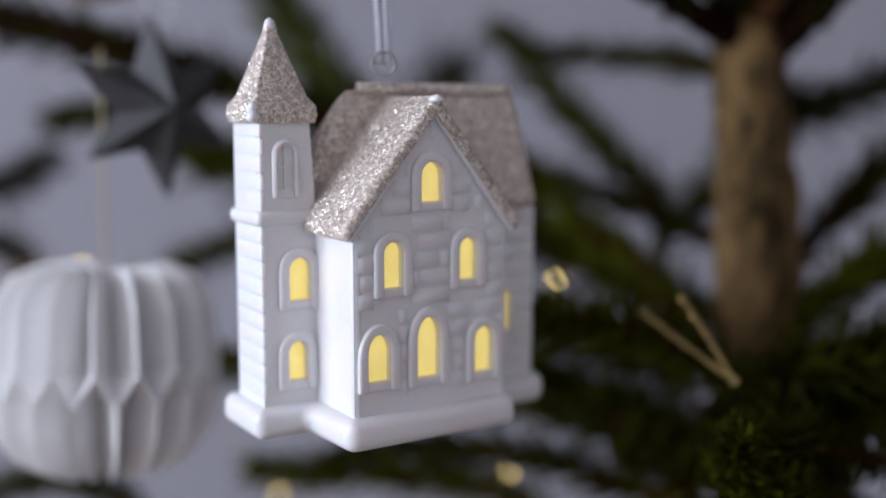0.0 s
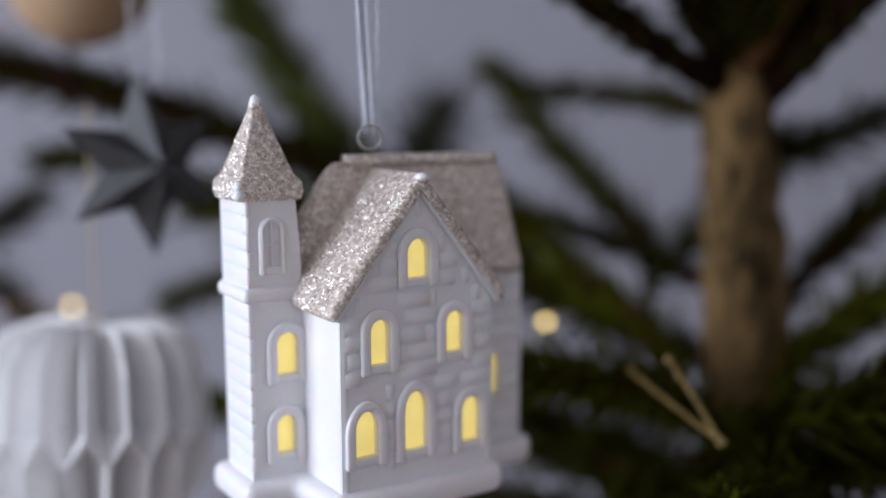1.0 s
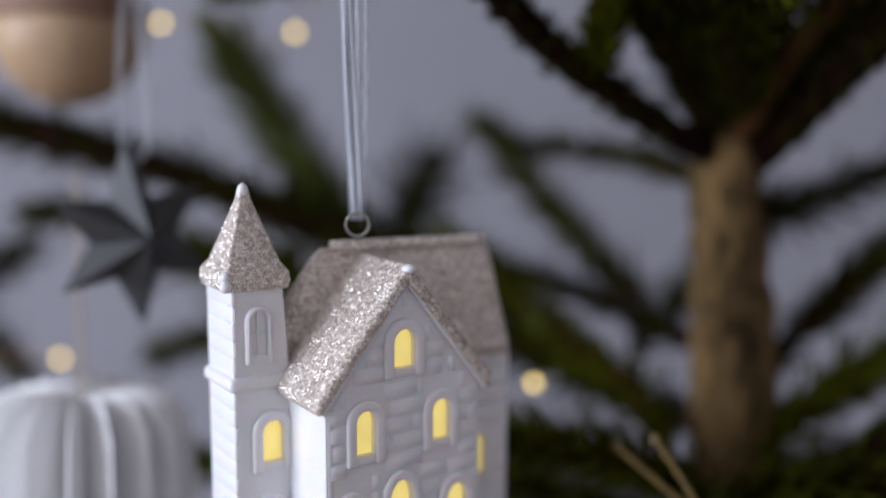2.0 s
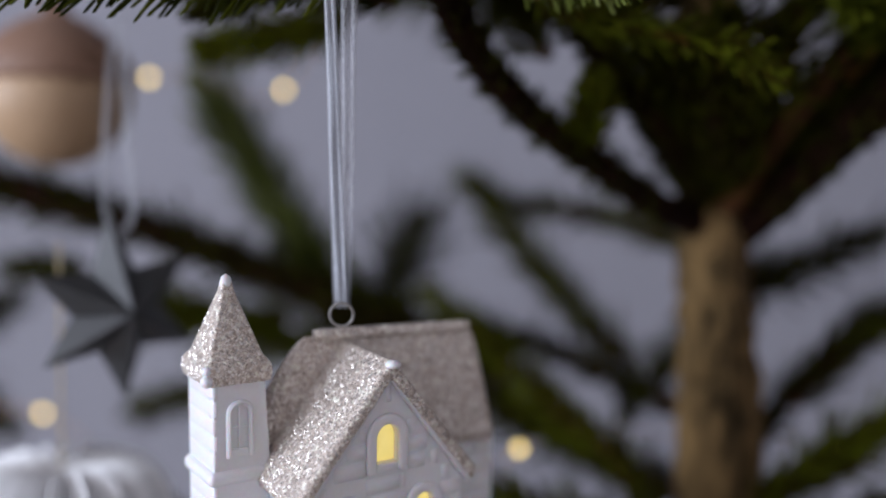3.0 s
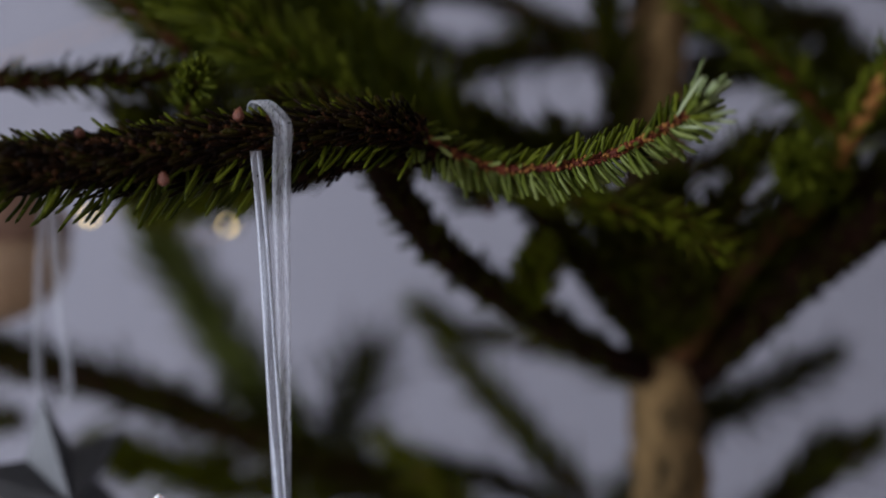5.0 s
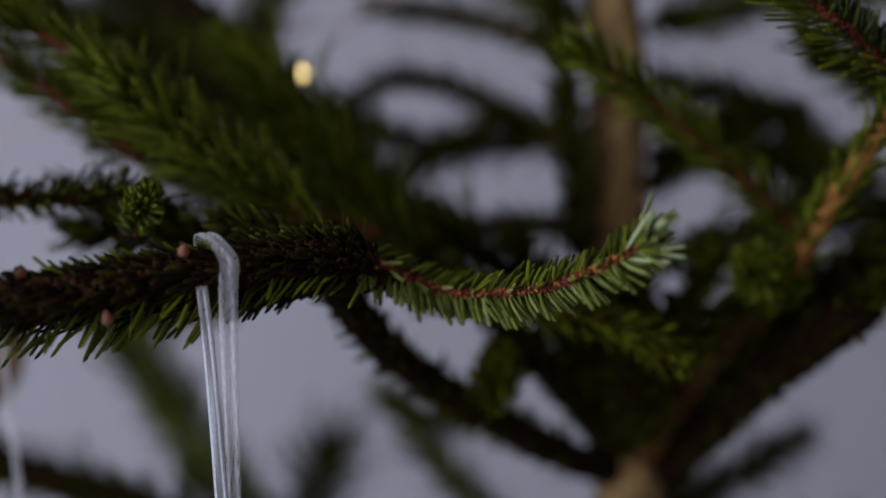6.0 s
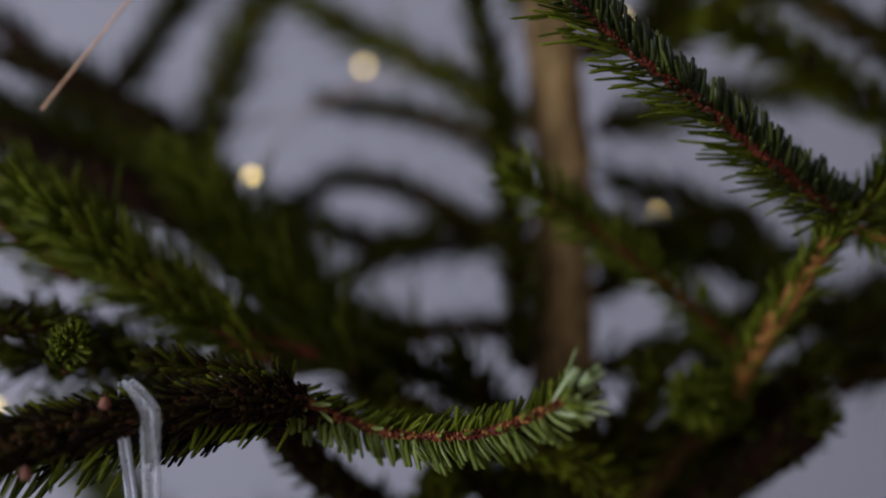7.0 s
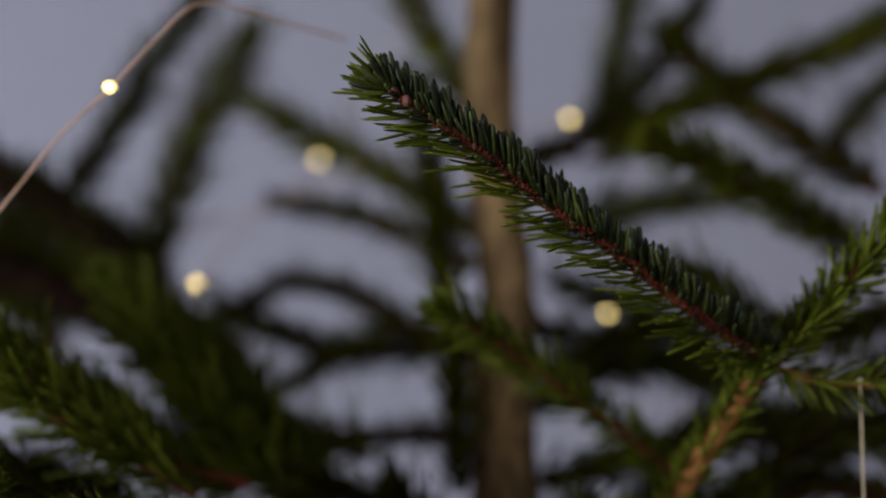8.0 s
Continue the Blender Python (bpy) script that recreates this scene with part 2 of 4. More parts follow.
# ---- the room ----
def room():
    tagged(part("floor", box(-2.0, -2.2, -0.1, 2.0, 1.1, 0.0), BOARDS, smooth=False), "brown oak floor under the tree", "floor", kind="structure")
    tagged(part("ceiling", box(-2.0, -2.2, 2.5, 2.0, 1.1, 2.6), ROOM, smooth=False), "plain pale painted ceiling", "ceiling", kind="structure")
    tagged(part("wall_north", box(-2.15, 1.1, -0.1, 2.15, 1.25, 2.6), WALL, smooth=False), "plain blue-grey painted wall behind the tree", "wall", kind="structure")
    tagged(part("wall_south", box(-2.15, -2.35, -0.1, 2.15, -2.2, 2.6), ROOM, smooth=False), "plain pale painted room wall", "wall", kind="structure")
    tagged(part("wall_east", box(2.0, -2.2, -0.1, 2.15, 1.1, 2.6), ROOM, smooth=False), "plain pale painted room wall", "wall", kind="structure")
    x = -2.0
    outline = [(x, -2.2, -0.1), (x, 1.1, -0.1), (x, 1.1, 2.6), (x, -2.2, 2.6)]
    hole = [(x, -1.7, 0.9), (x, 0.0, 0.9), (x, 0.0, 2.2), (x, -1.7, 2.2)]
    tagged(part("wall_west", pierced(outline, [hole], (-0.15, 0, 0)), ROOM, smooth=False), "pale painted wall with a window opening", "wall", kind="structure")


room()


# ---- the porcelain house ----
MM = 0.000976
HOUSE = pose(-0.0225, 0.2945, 1.1702, 3.9, -2.7, 36.8)


def arch(u, w, width, height, v, steps=8, pointed=0.0):
    """The outline of an arched opening: sill centre at (u, w) on the plane v, in millimetres."""
    r = width / 2
    spring = height - r * (1 + pointed)
    pts = [(u - r, w), (u + r, w)]
    for k in range(steps + 1):
        a = math.pi * k / steps
        pts.append((u + r * math.cos(a), w + spring + r * (1 + pointed) * math.sin(a)))
    return [Vector((x, v, z)) * MM for x, z in pts]


def window_frame(u, w, width, height, v, parent, pointed=0.0, rim=3.3, proud=1.5):
    """A moulded round-topped surround whose two legs run down past the sill."""
    outer, inner = arch(u, w - 2.8, width + 2 * rim, height + rim + 2.8, v - proud, 12, pointed), arch(u, w - 2.8, width, height + 2.8, v - proud, 12, pointed)
    outline = outer[1:] + outer[:1] + inner[:1] + inner[:1:-1] + inner[1:2]
    part("window_frame", prism(outline, (0, (proud + 0.3) * MM, 0)), PORCELAIN, parent, bevel=1.35 * MM, segments=4)
    r = width / 2
    part("window_sill", box((u - r - 0.4) * MM, (v - 0.7) * MM, (w - 2.6) * MM, (u + r + 0.4) * MM, (v + 0.2) * MM, (w - 0.1) * MM), PORCELAIN, parent, bevel=0.6 * MM)


def pane(u, w, width, height, v, parent, pointed=0.0):
    part("window_pane", prism(arch(u, w - 0.4, width + 0.8, height + 0.8, v, 10, pointed), (0, 0.4 * MM, 0)), LIT, parent, "warm yellow lit window")


def brick_courses(parent, u0, u1, w0, w1, v, rows, length, voids, rng, clip=None):
    """Low relief bricks in half bond, left out where the openings and the slopes are."""
    h = (w1 - w0) / rows
    for r in range(rows):
        u = u0 - (length / 2 if r % 2 else 0) + rng.uniform(-1, 1)
        while u < u1:
            a, b = max(u, u0) + 0.4, min(u + length, u1) - 0.4
            z0, z1 = w0 + r * h + 0.3, w0 + (r + 1) * h - 0.3
            u += length + rng.uniform(-1.5, 1.5)
            spans = [(a, b)]
            for (hu, hw, hwid, hh) in voids:
                if z1 > hw - 3.0 and z0 < hw + hh + 2.6:
                    l, q = hu - hwid / 2 - 3.0, hu + hwid / 2 + 3.0
                    spans = [s for p in spans for s in ((p[0], min(p[1], l)), (max(p[0], q), p[1])) if s[1] - s[0] > 1.6]
            for s0, s1 in spans:
                if clip:
                    lo, hi = clip(z1)
                    s0, s1 = max(s0, lo), min(s1, hi)
                if s1 - s0 < 1.6:
                    continue
                d = rng.uniform(0.42, 0.75)
                e = 0.6
                x0, x1 = s0 * MM, s1 * MM
                y0, y1 = (v + 0.1) * MM, (v - d) * MM
                c0 = [(x0, y0, z0 * MM), (x1, y0, z0 * MM), (x1, y0, z1 * MM), (x0, y0, z1 * MM)]
                c1 = [(x0 + e * MM, y1, (z0 + e) * MM), (x1 - e * MM, y1, (z0 + e) * MM), (x1 - e * MM, y1, (z1 - e) * MM), (x0 + e * MM, y1, (z1 - e) * MM)]
                part("brick", solid([c1] + [[c0[k], c0[(k + 1) % 4], c1[(k + 1) % 4], c1[k]] for k in range(4)]), PORCELAIN, parent)


def porcelain_house():
    rng = random.Random(4)
    house = empty("house_ornament", HOUSE, "white porcelain house ornament with silver glitter roofs and lit windows", "christmas ornament")
    # front block: gabled wall with six openings (sill centre, width, height)
    front = [(25.5, 59.2, 7.2, 11.5, 0.1), (12.6, 35.0, 6.2, 13.3, 0.0), (38.2, 35.5, 6.2, 12.5, 0.0), (7.9, 8.1, 7.3, 13.9, 0.45),
             (24.4, 7.5, 7.7, 18.0, 0.55), (44.0, 6.6, 6.8, 14.0, 0.1)]
    outline = [Vector(p) * MM for p in ((0, 0, -4), (52, 0, -4), (52, 0, 53), (26, 0, 85), (0, 0, 51.5))]
    wall = part("front_wall", pierced(outline, [arch(u, w, a, h, 0, 8, q) for u, w, a, h, q in front], (0, 2.6 * MM, 0)), PORCELAIN, house, smooth=False)
    for u, w, a, h, q in front:
        window_frame(u, w, a, h, 0, wall, q)
        pane(u, w, a, h, 2.0, wall, q)
    brick_courses(wall, 0.6, 51.4, 2.5, 82, 0, 15, 20, [f[:4] for f in front], rng, lambda z: (max(0.6, (z - 51.5) / 1.288 + 1.5), min(51.4, 50.5 - (z - 51.5) / 1.288)))
    part("side_wall", box(-0.1 * MM, 2.0 * MM, -4 * MM, 2.4 * MM, 30 * MM, 52 * MM), PORCELAIN, house, smooth=False)
    part("corner", box(-0.35 * MM, -0.3 * MM, -4 * MM, 3.2 * MM, 3.2 * MM, 51.5 * MM), PORCELAIN, house, bevel=1.7 * MM, segments=5)
    part("corner", box(49.2 * MM, -0.3 * MM, -4 * MM, 52.3 * MM, 3.2 * MM, 51.5 * MM), PORCELAIN, house, bevel=1.7 * MM, segments=5)
    part("side_wall", box(49.3 * MM, 2.4 * MM, -4 * MM, 51.9 * MM, 22 * MM, 51 * MM), PORCELAIN, house, smooth=False)
    # main body behind, wider to the other side
    outline = [Vector(p) * MM for p in ((51.5, 17, -4), (75.5, 17, -4), (76, 17, 54), (51.5, 17, 54))]
    wing = part("wing_wall", pierced(outline, [arch(62.6, 14.5, 7.0, 13.5, 17, 8)], (0, 2.5 * MM, 0)), PORCELAIN, house, smooth=False)
    window_frame(62.6, 14.5, 7.0, 13.5, 17, wing)
    pane(62.6, 14.5, 7.0, 13.5, 19.0, wing)
    brick_courses(wing, 52.5, 75.5, 2, 54, 17, 9, 15, [(62.6, 14.5, 7.0, 13.5)], rng)
    part("rear_body", box(3 * MM, 30 * MM, -4 * MM, 75.4 * MM, 46 * MM, 54 * MM), PORCELAIN, house, bevel=1.5 * MM)
    # tower
    tower = [(-5.4, 29.6, 6.7, 12.7, 0.0), (-6.4, 5.6, 5.9, 11.7, 0.1)]
    v = 23.8
    outline = [Vector(p) * MM for p in ((-17.2, v, -4), (0.4, v, -4), (0.4, v, 53), (-1.6, v, 83), (-17, v, 83))]
    face = part("tower_wall", pierced(outline, [arch(u, w, a, h, v, 8, q) for u, w, a, h, q in tower], (0, 2.5 * MM, 0)), PORCELAIN, house, smooth=False)
    for u, w, a, h, q in tower:
        window_frame(u, w, a, h, v, face, q)
        pane(u, w, a, h, v + 2, face, q)
    window_frame(-9.4, 62.8, 5.2, 12.6, v, face, 0.0, 1.7, 1.5)
    for bar in (box(-9.9 * MM, (v - 0.7) * MM, 62.5 * MM, -9.3 * MM, v * MM, 76 * MM), box(-12 * MM, (v - 0.6) * MM, 68.6 * MM, -7.2 * MM, v * MM, 69.3 * MM)):
        part("glazing_bar", bar, PORCELAIN, face, bevel=0.2 * MM)
    left = part("tower_wall", box(-17.2 * MM, (v + 2.4) * MM, -4 * MM, -14.7 * MM, (v + 19.4) * MM, 83 * MM), PORCELAIN, house, smooth=False)
    part("tower_wall", box(-14.8 * MM, (v + 17) * MM, -4 * MM, 0.3 * MM, (v + 19.3) * MM, 83 * MM), PORCELAIN, house, smooth=False)
    part("tower_wall", box(-3.8 * MM, (v + 2.4) * MM, 50 * MM, -1.7 * MM, (v + 17.1) * MM, 83 * MM), PORCELAIN, house, smooth=False)
    # quoins that make the tower's edge uneven
    for k in range(16):
        z = 1 + k * 5.1
        if abs(z + 2 - 54) < 4:
            continue
        d = rng.uniform(0.1, 0.3)
        part("brick", box((-17.2 - d) * MM, (v - 0.35) * MM, z * MM, -15.6 * MM, (v + 19.2) * MM, (z + 5.0) * MM), PORCELAIN, left, bevel=0.9 * MM, segments=3)
    part("ledge", box(-18.9 * MM, (v - 1.4) * MM, 52 * MM, -0.6 * MM, (v + 20.8) * MM, 56.6 * MM), PORCELAIN, house, bevel=1.9 * MM, segments=4)
    # plinth: one rounded slab round the whole footprint
    foot = [(-3.5, -3.8), (55, -3.8), (55.5, 13), (79, 13), (79, 49), (-21, 49), (-21, 20.5), (-5.2, 20.5)]
    part("plinth", prism([Vector((x, y, -11)) * MM for x, y in foot], (0, 0, 9.6 * MM)), PORCELAIN, house, bevel=3.6 * MM, segments=5)
    # glitter roofs
    def gable(y0, y1, apex, eave, half, mid, thick):
        sec = [(mid - half, eave), (mid, apex), (mid + half, eave), (mid + half - 1.5, eave - thick * 0.9), (mid, apex - thick * 1.35), (mid - half + 1.5, eave - thick * 0.9)]
        return prism([Vector((x, y0, z)) * MM for x, z in sec], (0, (y1 - y0) * MM, 0))
    part("front_roof", gable(-2.6, 28, 90.2, 53.0, 30.2, 26, 4.6), GLITTER, house, "silver glitter front gable roof", bevel=1.3 * MM, segments=3)
    # white rake under the glitter of the front gable
    for sgn in (-1, 1):
        rake = [(26, 83.6), (26, 86.0), (26 + sgn * 28.4, 50.6), (26 + sgn * 27.0, 48.8)]
        part("rake_board", prism([Vector((x, -1.9, z)) * MM for x, z in rake], (0, 2.2 * MM, 0)), PORCELAIN, house, "white gable edge", bevel=0.6 * MM, segments=2)
    m = [Vector(p) * MM for p in ((11.4, 30.5, 93.8), (69.0, 18.0, 93.7), (74.5, 10.5, 54), (77, 42, 54), (-6, 46, 54), (-6, 29, 54))]
    a, b, c, d, e, f = m
    part("main_roof", solid([[a, f, c, b], [b, c, d], [b, d, e, a], [a, e, f], [f, e, d, c]]), GLITTER, house, "silver glitter main roof", bevel=4.2 * MM, segments=5, limit=20)
    part("ridge_cap", tube(bmesh.new(), spline([Vector((16.5, 28.0, 92.0)) * MM, Vector((66.0, 18.4, 91.7)) * MM], 20), lambda t: 1.9 * MM, 10, 0.05, rng), GLITTER, house, "silver glitter ridge cap")
    # tower roof: flared square spire
    def spire():
        bm = bmesh.new()
        rings = []
        for h, r in ((82.0, 8.2), (81.6, 9.6), (84.0, 10.2), (86.9, 9.9), (89.4, 8.0), (107.0, 1.9), (109.6, 1.5), (110.5, 0.7)):
            pts = []
            for k in range(4):
                w = 2 * math.pi * (k + 0.5) / 4
                q = r * 1.414
                pts.append(bm.verts.new(((-9.6 + q * math.cos(w)) * MM, (32.4 + q * math.sin(w)) * MM, (h + rng.uniform(-0.25, 0.25)) * MM)))
            rings.append(pts)
        for s, t in zip(rings, rings[1:]):
            for k in range(4):
                bm.faces.new((s[k], s[(k + 1) % 4], t[(k + 1) % 4], t[k]))
        bm.faces.new(rings[0][::-1])
        bm.faces.new(rings[-1])
        return bm
    part("tower_roof", spire(), GLITTER, house, "silver glitter pointed tower roof", bevel=1.1 * MM, segments=3, limit=15)
    part("snow_cap", turned([(0.2 * MM, 0), (1.9 * MM, 0.1 * MM), (2.4 * MM, 0.9 * MM), (1.6 * MM, 1.9 * MM), (0.2 * MM, 2.3 * MM)], 14), PORCELAIN, house, "white gable tip").location = (26 * MM, -2.4 * MM, 87.6 * MM)
    part("snow_cap", turned([(0.2 * MM, 0), (1.5 * MM, 0.2 * MM), (1.9 * MM, 1.6 * MM), (1.3 * MM, 3.6 * MM), (0.2 * MM, 4.4 * MM)], 14), PORCELAIN, house, "white spire tip").location = (-9.6 * MM, 32.4 * MM, 107.6 * MM)
    for x, y, z, size in ((-19.4, 22.9, 83.4, 1.8), (-19.0, 23.6, 86.2, 1.5)):
        drop = turned([(0.2, -0.9), (0.8, -0.6), (1.0, 0.0), (0.8, 0.7), (0.2, 1.1)], 12)
        drop.transform(Matrix.Translation(Vector((x, y, z)) * MM) @ Matrix.Scale(size * MM, 4))
        part("snow_cap", drop, PORCELAIN, house, "white glaze on the roof corner")
    ring = bmesh.new()
    line = [Vector((math.cos(w) * 3.5 * MM, 0, math.sin(w) * 3.5 * MM)) for w in (2 * math.pi * k / 28 for k in range(29))]
    hang = part("hanging_ring", tube(ring, line, lambda t: 0.42 * MM, 8), STEEL, house, "thin grey steel ring")
    hang.location, hang.rotation_euler = (22.0 * MM, 21.0 * MM, 99.0 * MM), (0, 0, radians(-30))


porcelain_house()


# ---- the spruce ----
TREE = empty("christmas_tree", pose(0.115, 0.43, 0.0), "living spruce christmas tree with dark green needles", "christmas tree")
TREE_AT = Vector((0.115, 0.43, 0.0))
RNG = random.Random(11)


def needle_mesh(line, density, length, spread, start, fan, droop, rng, parted=0.0, arc=None, fat=1.0, girth=None, shag=0.0):
    """Four-sided tapered needles round a stem, each bent a little towards its tip."""
    seg = [(b - a).length for a, b in zip(line, line[1:])]
    total = sum(seg)
    verts, faces = [], []
    count = int(total * 100 * density * (1 - start))
    for i in range(count + int(density * 1.6)):
        s = start + (1 - start) * min(1.0, (i + rng.random()) / max(count, 1))
        want, k = s * total, 0
        while k < len(seg) - 1 and want > seg[k]:
            want -= seg[k]
            k += 1
        p = line[k].lerp(line[k + 1], min(1, want / seg[k]))
        d = (line[k + 1] - line[k]).normalized()
        a = d.cross(Vector((0, 0, 1)))
        a = (a if a.length > 0.1 else d.cross(Vector((0, 1, 0)))).normalized()
        b = a.cross(d)
        w = i * 2.39996 + rng.uniform(-0.5, 0.5)
        if arc and i < count:
            w = radians(rng.uniform(*arc))
        # fan: needles gather to the two sides and above
        if parted and i < count and -(a * math.cos(w) + b * math.sin(w)).y > 0.45 and rng.random() < parted:
            continue
        radial = (a * math.cos(w) + b * (math.sin(w) * (1 - fan) + fan * 0.25)).normalized()
        if girth:
            p = p + radial * (girth[0] + (girth[1] - girth[0]) * s) * 0.85
        lean = radians(rng.gauss(spread, 9))
        if i >= count:
            lean *= rng.uniform(0.25, 0.8)
        way = (d * math.cos(lean) + radial * math.sin(lean) + Vector((0, 0, -droop))).normalized()
        size = length * rng.uniform(0.7, 1.12) * (1.0 if s < 0.93 else 0.9) * (rng.uniform(1.4, 2.0) if rng.random() < shag else 1.0)
        flat = way.cross(radial if abs(way.dot(radial)) < 0.95 else Vector((0.2, 0.9, 0.3))).normalized()
        thin = way.cross(flat)
        bend = (d * 0.18 + Vector((rng.uniform(-0.08, 0.08), rng.uniform(-0.08, 0.08), rng.uniform(-0.05, 0.12)))) * size
        n = len(verts)
        for f, r in ((0.0, 0.00036), (0.45, 0.00074), (0.92, 0.00062)):
            r *= fat
            c = p + way * size * f + bend * f * f
            verts += [c + flat * r, c + thin * r * 0.7, c - flat * r, c - thin * r * 0.7]
        verts.append(p + way * size * 1.0 + bend)
        for q in (0, 4):
            faces += [(n + q + j, n + q + (j + 1) % 4, n + q + 4 + (j + 1) % 4, n + q + 4 + j) for j in range(4)]
        faces += [(n + 8 + j, n + 8 + (j + 1) % 4, n + 12) for j in range(4)]
    me = bpy.data.meshes.new("needles")
    me.from_pydata([tuple(v - TREE_AT) for v in verts], [], faces)
    me.shade_smooth()
    return me


def branch(points, thick, thin, density=30, length=0.016, mat=None, bark=None, spread=55, start=0.0, fan=0.25, droop=0.0, parted=0.0, bud=False, label="", steps=10, fat=1.0, shag=0.0):
    """A limb or twig of the tree: a stem, its needles and perhaps an end bud."""
    line = spline(points, steps)
    bm = tube(bmesh.new(), [p - TREE_AT for p in line], lambda t: thick + (thin - thick) * t, 7, 0.12, RNG)
    stem = part("branch", bm, bark or TWIG_BARK, TREE, label)
    if density:
        me = needle_mesh(line, density, length, spread, start, fan, droop, RNG, parted, None, fat, None, shag)
        me.materials.append(mat or NEEDLES)
        leaves = new("needles", me)
        leaves.parent = stem
        tagged(leaves, kind="stuff")
    if bud:
        d = (line[-1] - line[-2]).normalized()
        bm = turned([(0.0004, -0.001), (0.0013, 0.0), (0.0016, 0.0012), (0.0011, 0.003), (0.0003, 0.0043)], 9)
        bm.transform(Matrix.Translation(line[-1] - TREE_AT) @ d.to_track_quat("Z", "Y").to_matrix().to_4x4())
        part("bud", bm, BUD, stem, "reddish brown scaly bud")
    return stem


def combed(points, thick, thin, bark, coats, bud=False, label=""):
    """A twig whose needles lie in separate rows above, below and in front."""
    stem = branch(points, thick, thin, 0, bark=bark, bud=bud, label=label)
    line = spline(points, 10)
    for a0, a1, density, length, lean, fat, mat in coats:
        me = needle_mesh(line, density, length, lean, 0.0, 0.0, 0.0, RNG, 0.0, (a0, a1), fat, (thick, thin))
        me.materials.append(mat)
        leaves = new("needles", me)
        leaves.parent = stem
        tagged(leaves, kind="stuff")
    return stem


def knob(at, size, stem):
    bm = turned([(0.0002, -size), (size * 0.8, -size * 0.6), (size, 0.0), (size * 0.7, size * 0.9), (0.0002, size * 1.6)], 9)
    bm.transform(Matrix.Translation(Vector(at) - TREE_AT) @ pose(0, 0, 0, RNG.uniform(0, 90), RNG.uniform(-40, 40), 0))
    part("bud", bm, BUD, stem, "reddish brown scaly bud")


# trunk, from the floor to above the view
def trunk():
    pts = [(0.118, 0.43, 0.0), (0.12, 0.432, 0.6), (0.1175, 0.4360, 1.1651), (0.1148, 0.4360, 1.2418), (0.1128, 0.4400, 1.2885), (0.1095, 0.4460, 1.3687), (0.1097, 0.4480, 1.4208), (0.1122, 0.4520, 1.4475), (0.1075, 0.4520, 1.5514), (0.13, 0.44, 1.75)]
    line = spline(pts, 12)
    def radius(t):
        return 0.0185 - 0.0095 * t
    part("trunk", tube(bmesh.new(), [p - TREE_AT for p in line], radius, 18, 0.11, RNG), BARK, TREE, "grey brown rough spruce trunk")


trunk()

# whorl of heavy limbs at the fork, most with rough bark coloured for the fork's shade, and a thin coat of needles
branch([(0.116, 0.442, 1.292), (0.099, 0.428, 1.296), (0.076, 0.416, 1.308), (0.043, 0.399, 1.329), (0.024, 0.384, 1.346), (0.012, 0.370, 1.362), (0.007, 0.354, 1.377)], 0.006, 0.0062, 36, 0.0105, NEEDLES, SHADED_BARK, spread=60, start=0.2, fan=0.1, fat=1.25)
branch([(0.111, 0.440, 1.292), (0.100, 0.424, 1.310), (0.088, 0.410, 1.327), (0.073, 0.398, 1.343), (0.059, 0.390, 1.359), (0.048, 0.382, 1.370)], 0.0062, 0.0046, 50, 0.0105, NEEDLES, SHADED_BARK, spread=60, start=0.1, fan=0.1, fat=1.25)
branch([(0.120, 0.440, 1.288), (0.135, 0.426, 1.306), (0.154, 0.414, 1.328), (0.169, 0.400, 1.344), (0.183, 0.382, 1.361)], 0.0085, 0.0085, 54, 0.012, NEEDLES, SHADED_BARK, spread=60, start=0.1, fan=0.1, fat=1.25)
branch([(0.123, 0.440, 1.299), (0.142, 0.430, 1.320), (0.158, 0.422, 1.340), (0.174, 0.414, 1.357), (0.192, 0.406, 1.375)], 0.0075, 0.0065, 60, 0.013, NEEDLES, SHADED_BARK, spread=60, start=0.0, fan=0.1, fat=1.25)
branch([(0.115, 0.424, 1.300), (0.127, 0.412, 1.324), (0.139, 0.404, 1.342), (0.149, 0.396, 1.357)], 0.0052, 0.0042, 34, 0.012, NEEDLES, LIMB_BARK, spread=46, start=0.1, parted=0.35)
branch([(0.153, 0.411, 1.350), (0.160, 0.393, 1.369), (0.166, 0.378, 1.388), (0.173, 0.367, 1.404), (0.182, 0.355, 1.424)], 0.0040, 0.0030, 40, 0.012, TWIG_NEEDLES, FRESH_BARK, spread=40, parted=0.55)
branch([(0.113, 0.438, 1.300), (0.104, 0.416, 1.321), (0.098, 0.408, 1.338), (0.087, 0.400, 1.352)], 0.0065, 0.005, 70, 0.012, NEEDLES, SHADED_BARK, spread=60, start=0.0, fan=0.1, fat=1.25)
branch([(0.117, 0.436, 1.300), (0.115, 0.412, 1.319), (0.115, 0.404, 1.336), (0.121, 0.400, 1.352)], 0.0065, 0.0045, 70, 0.012, NEEDLES, SHADED_BARK, spread=60, start=0.0, fan=0.1, fat=1.25)
branch([(0.113, 0.430, 1.305), (0.108, 0.410, 1.323), (0.105, 0.402, 1.338), (0.103, 0.398, 1.350)], 0.006, 0.0045, 70, 0.011, NEEDLES, SHADED_BARK, spread=60, start=0.0, fan=0.1, fat=1.25)
branch([(0.060, 0.405, 1.321), (0.059, 0.398, 1.330), (0.060, 0.392, 1.338)], 0.003, 0.002, 80, 0.012, MID_NEEDLES, SHADED_BARK, spread=60, start=0.0, fan=0.1, fat=1.25)
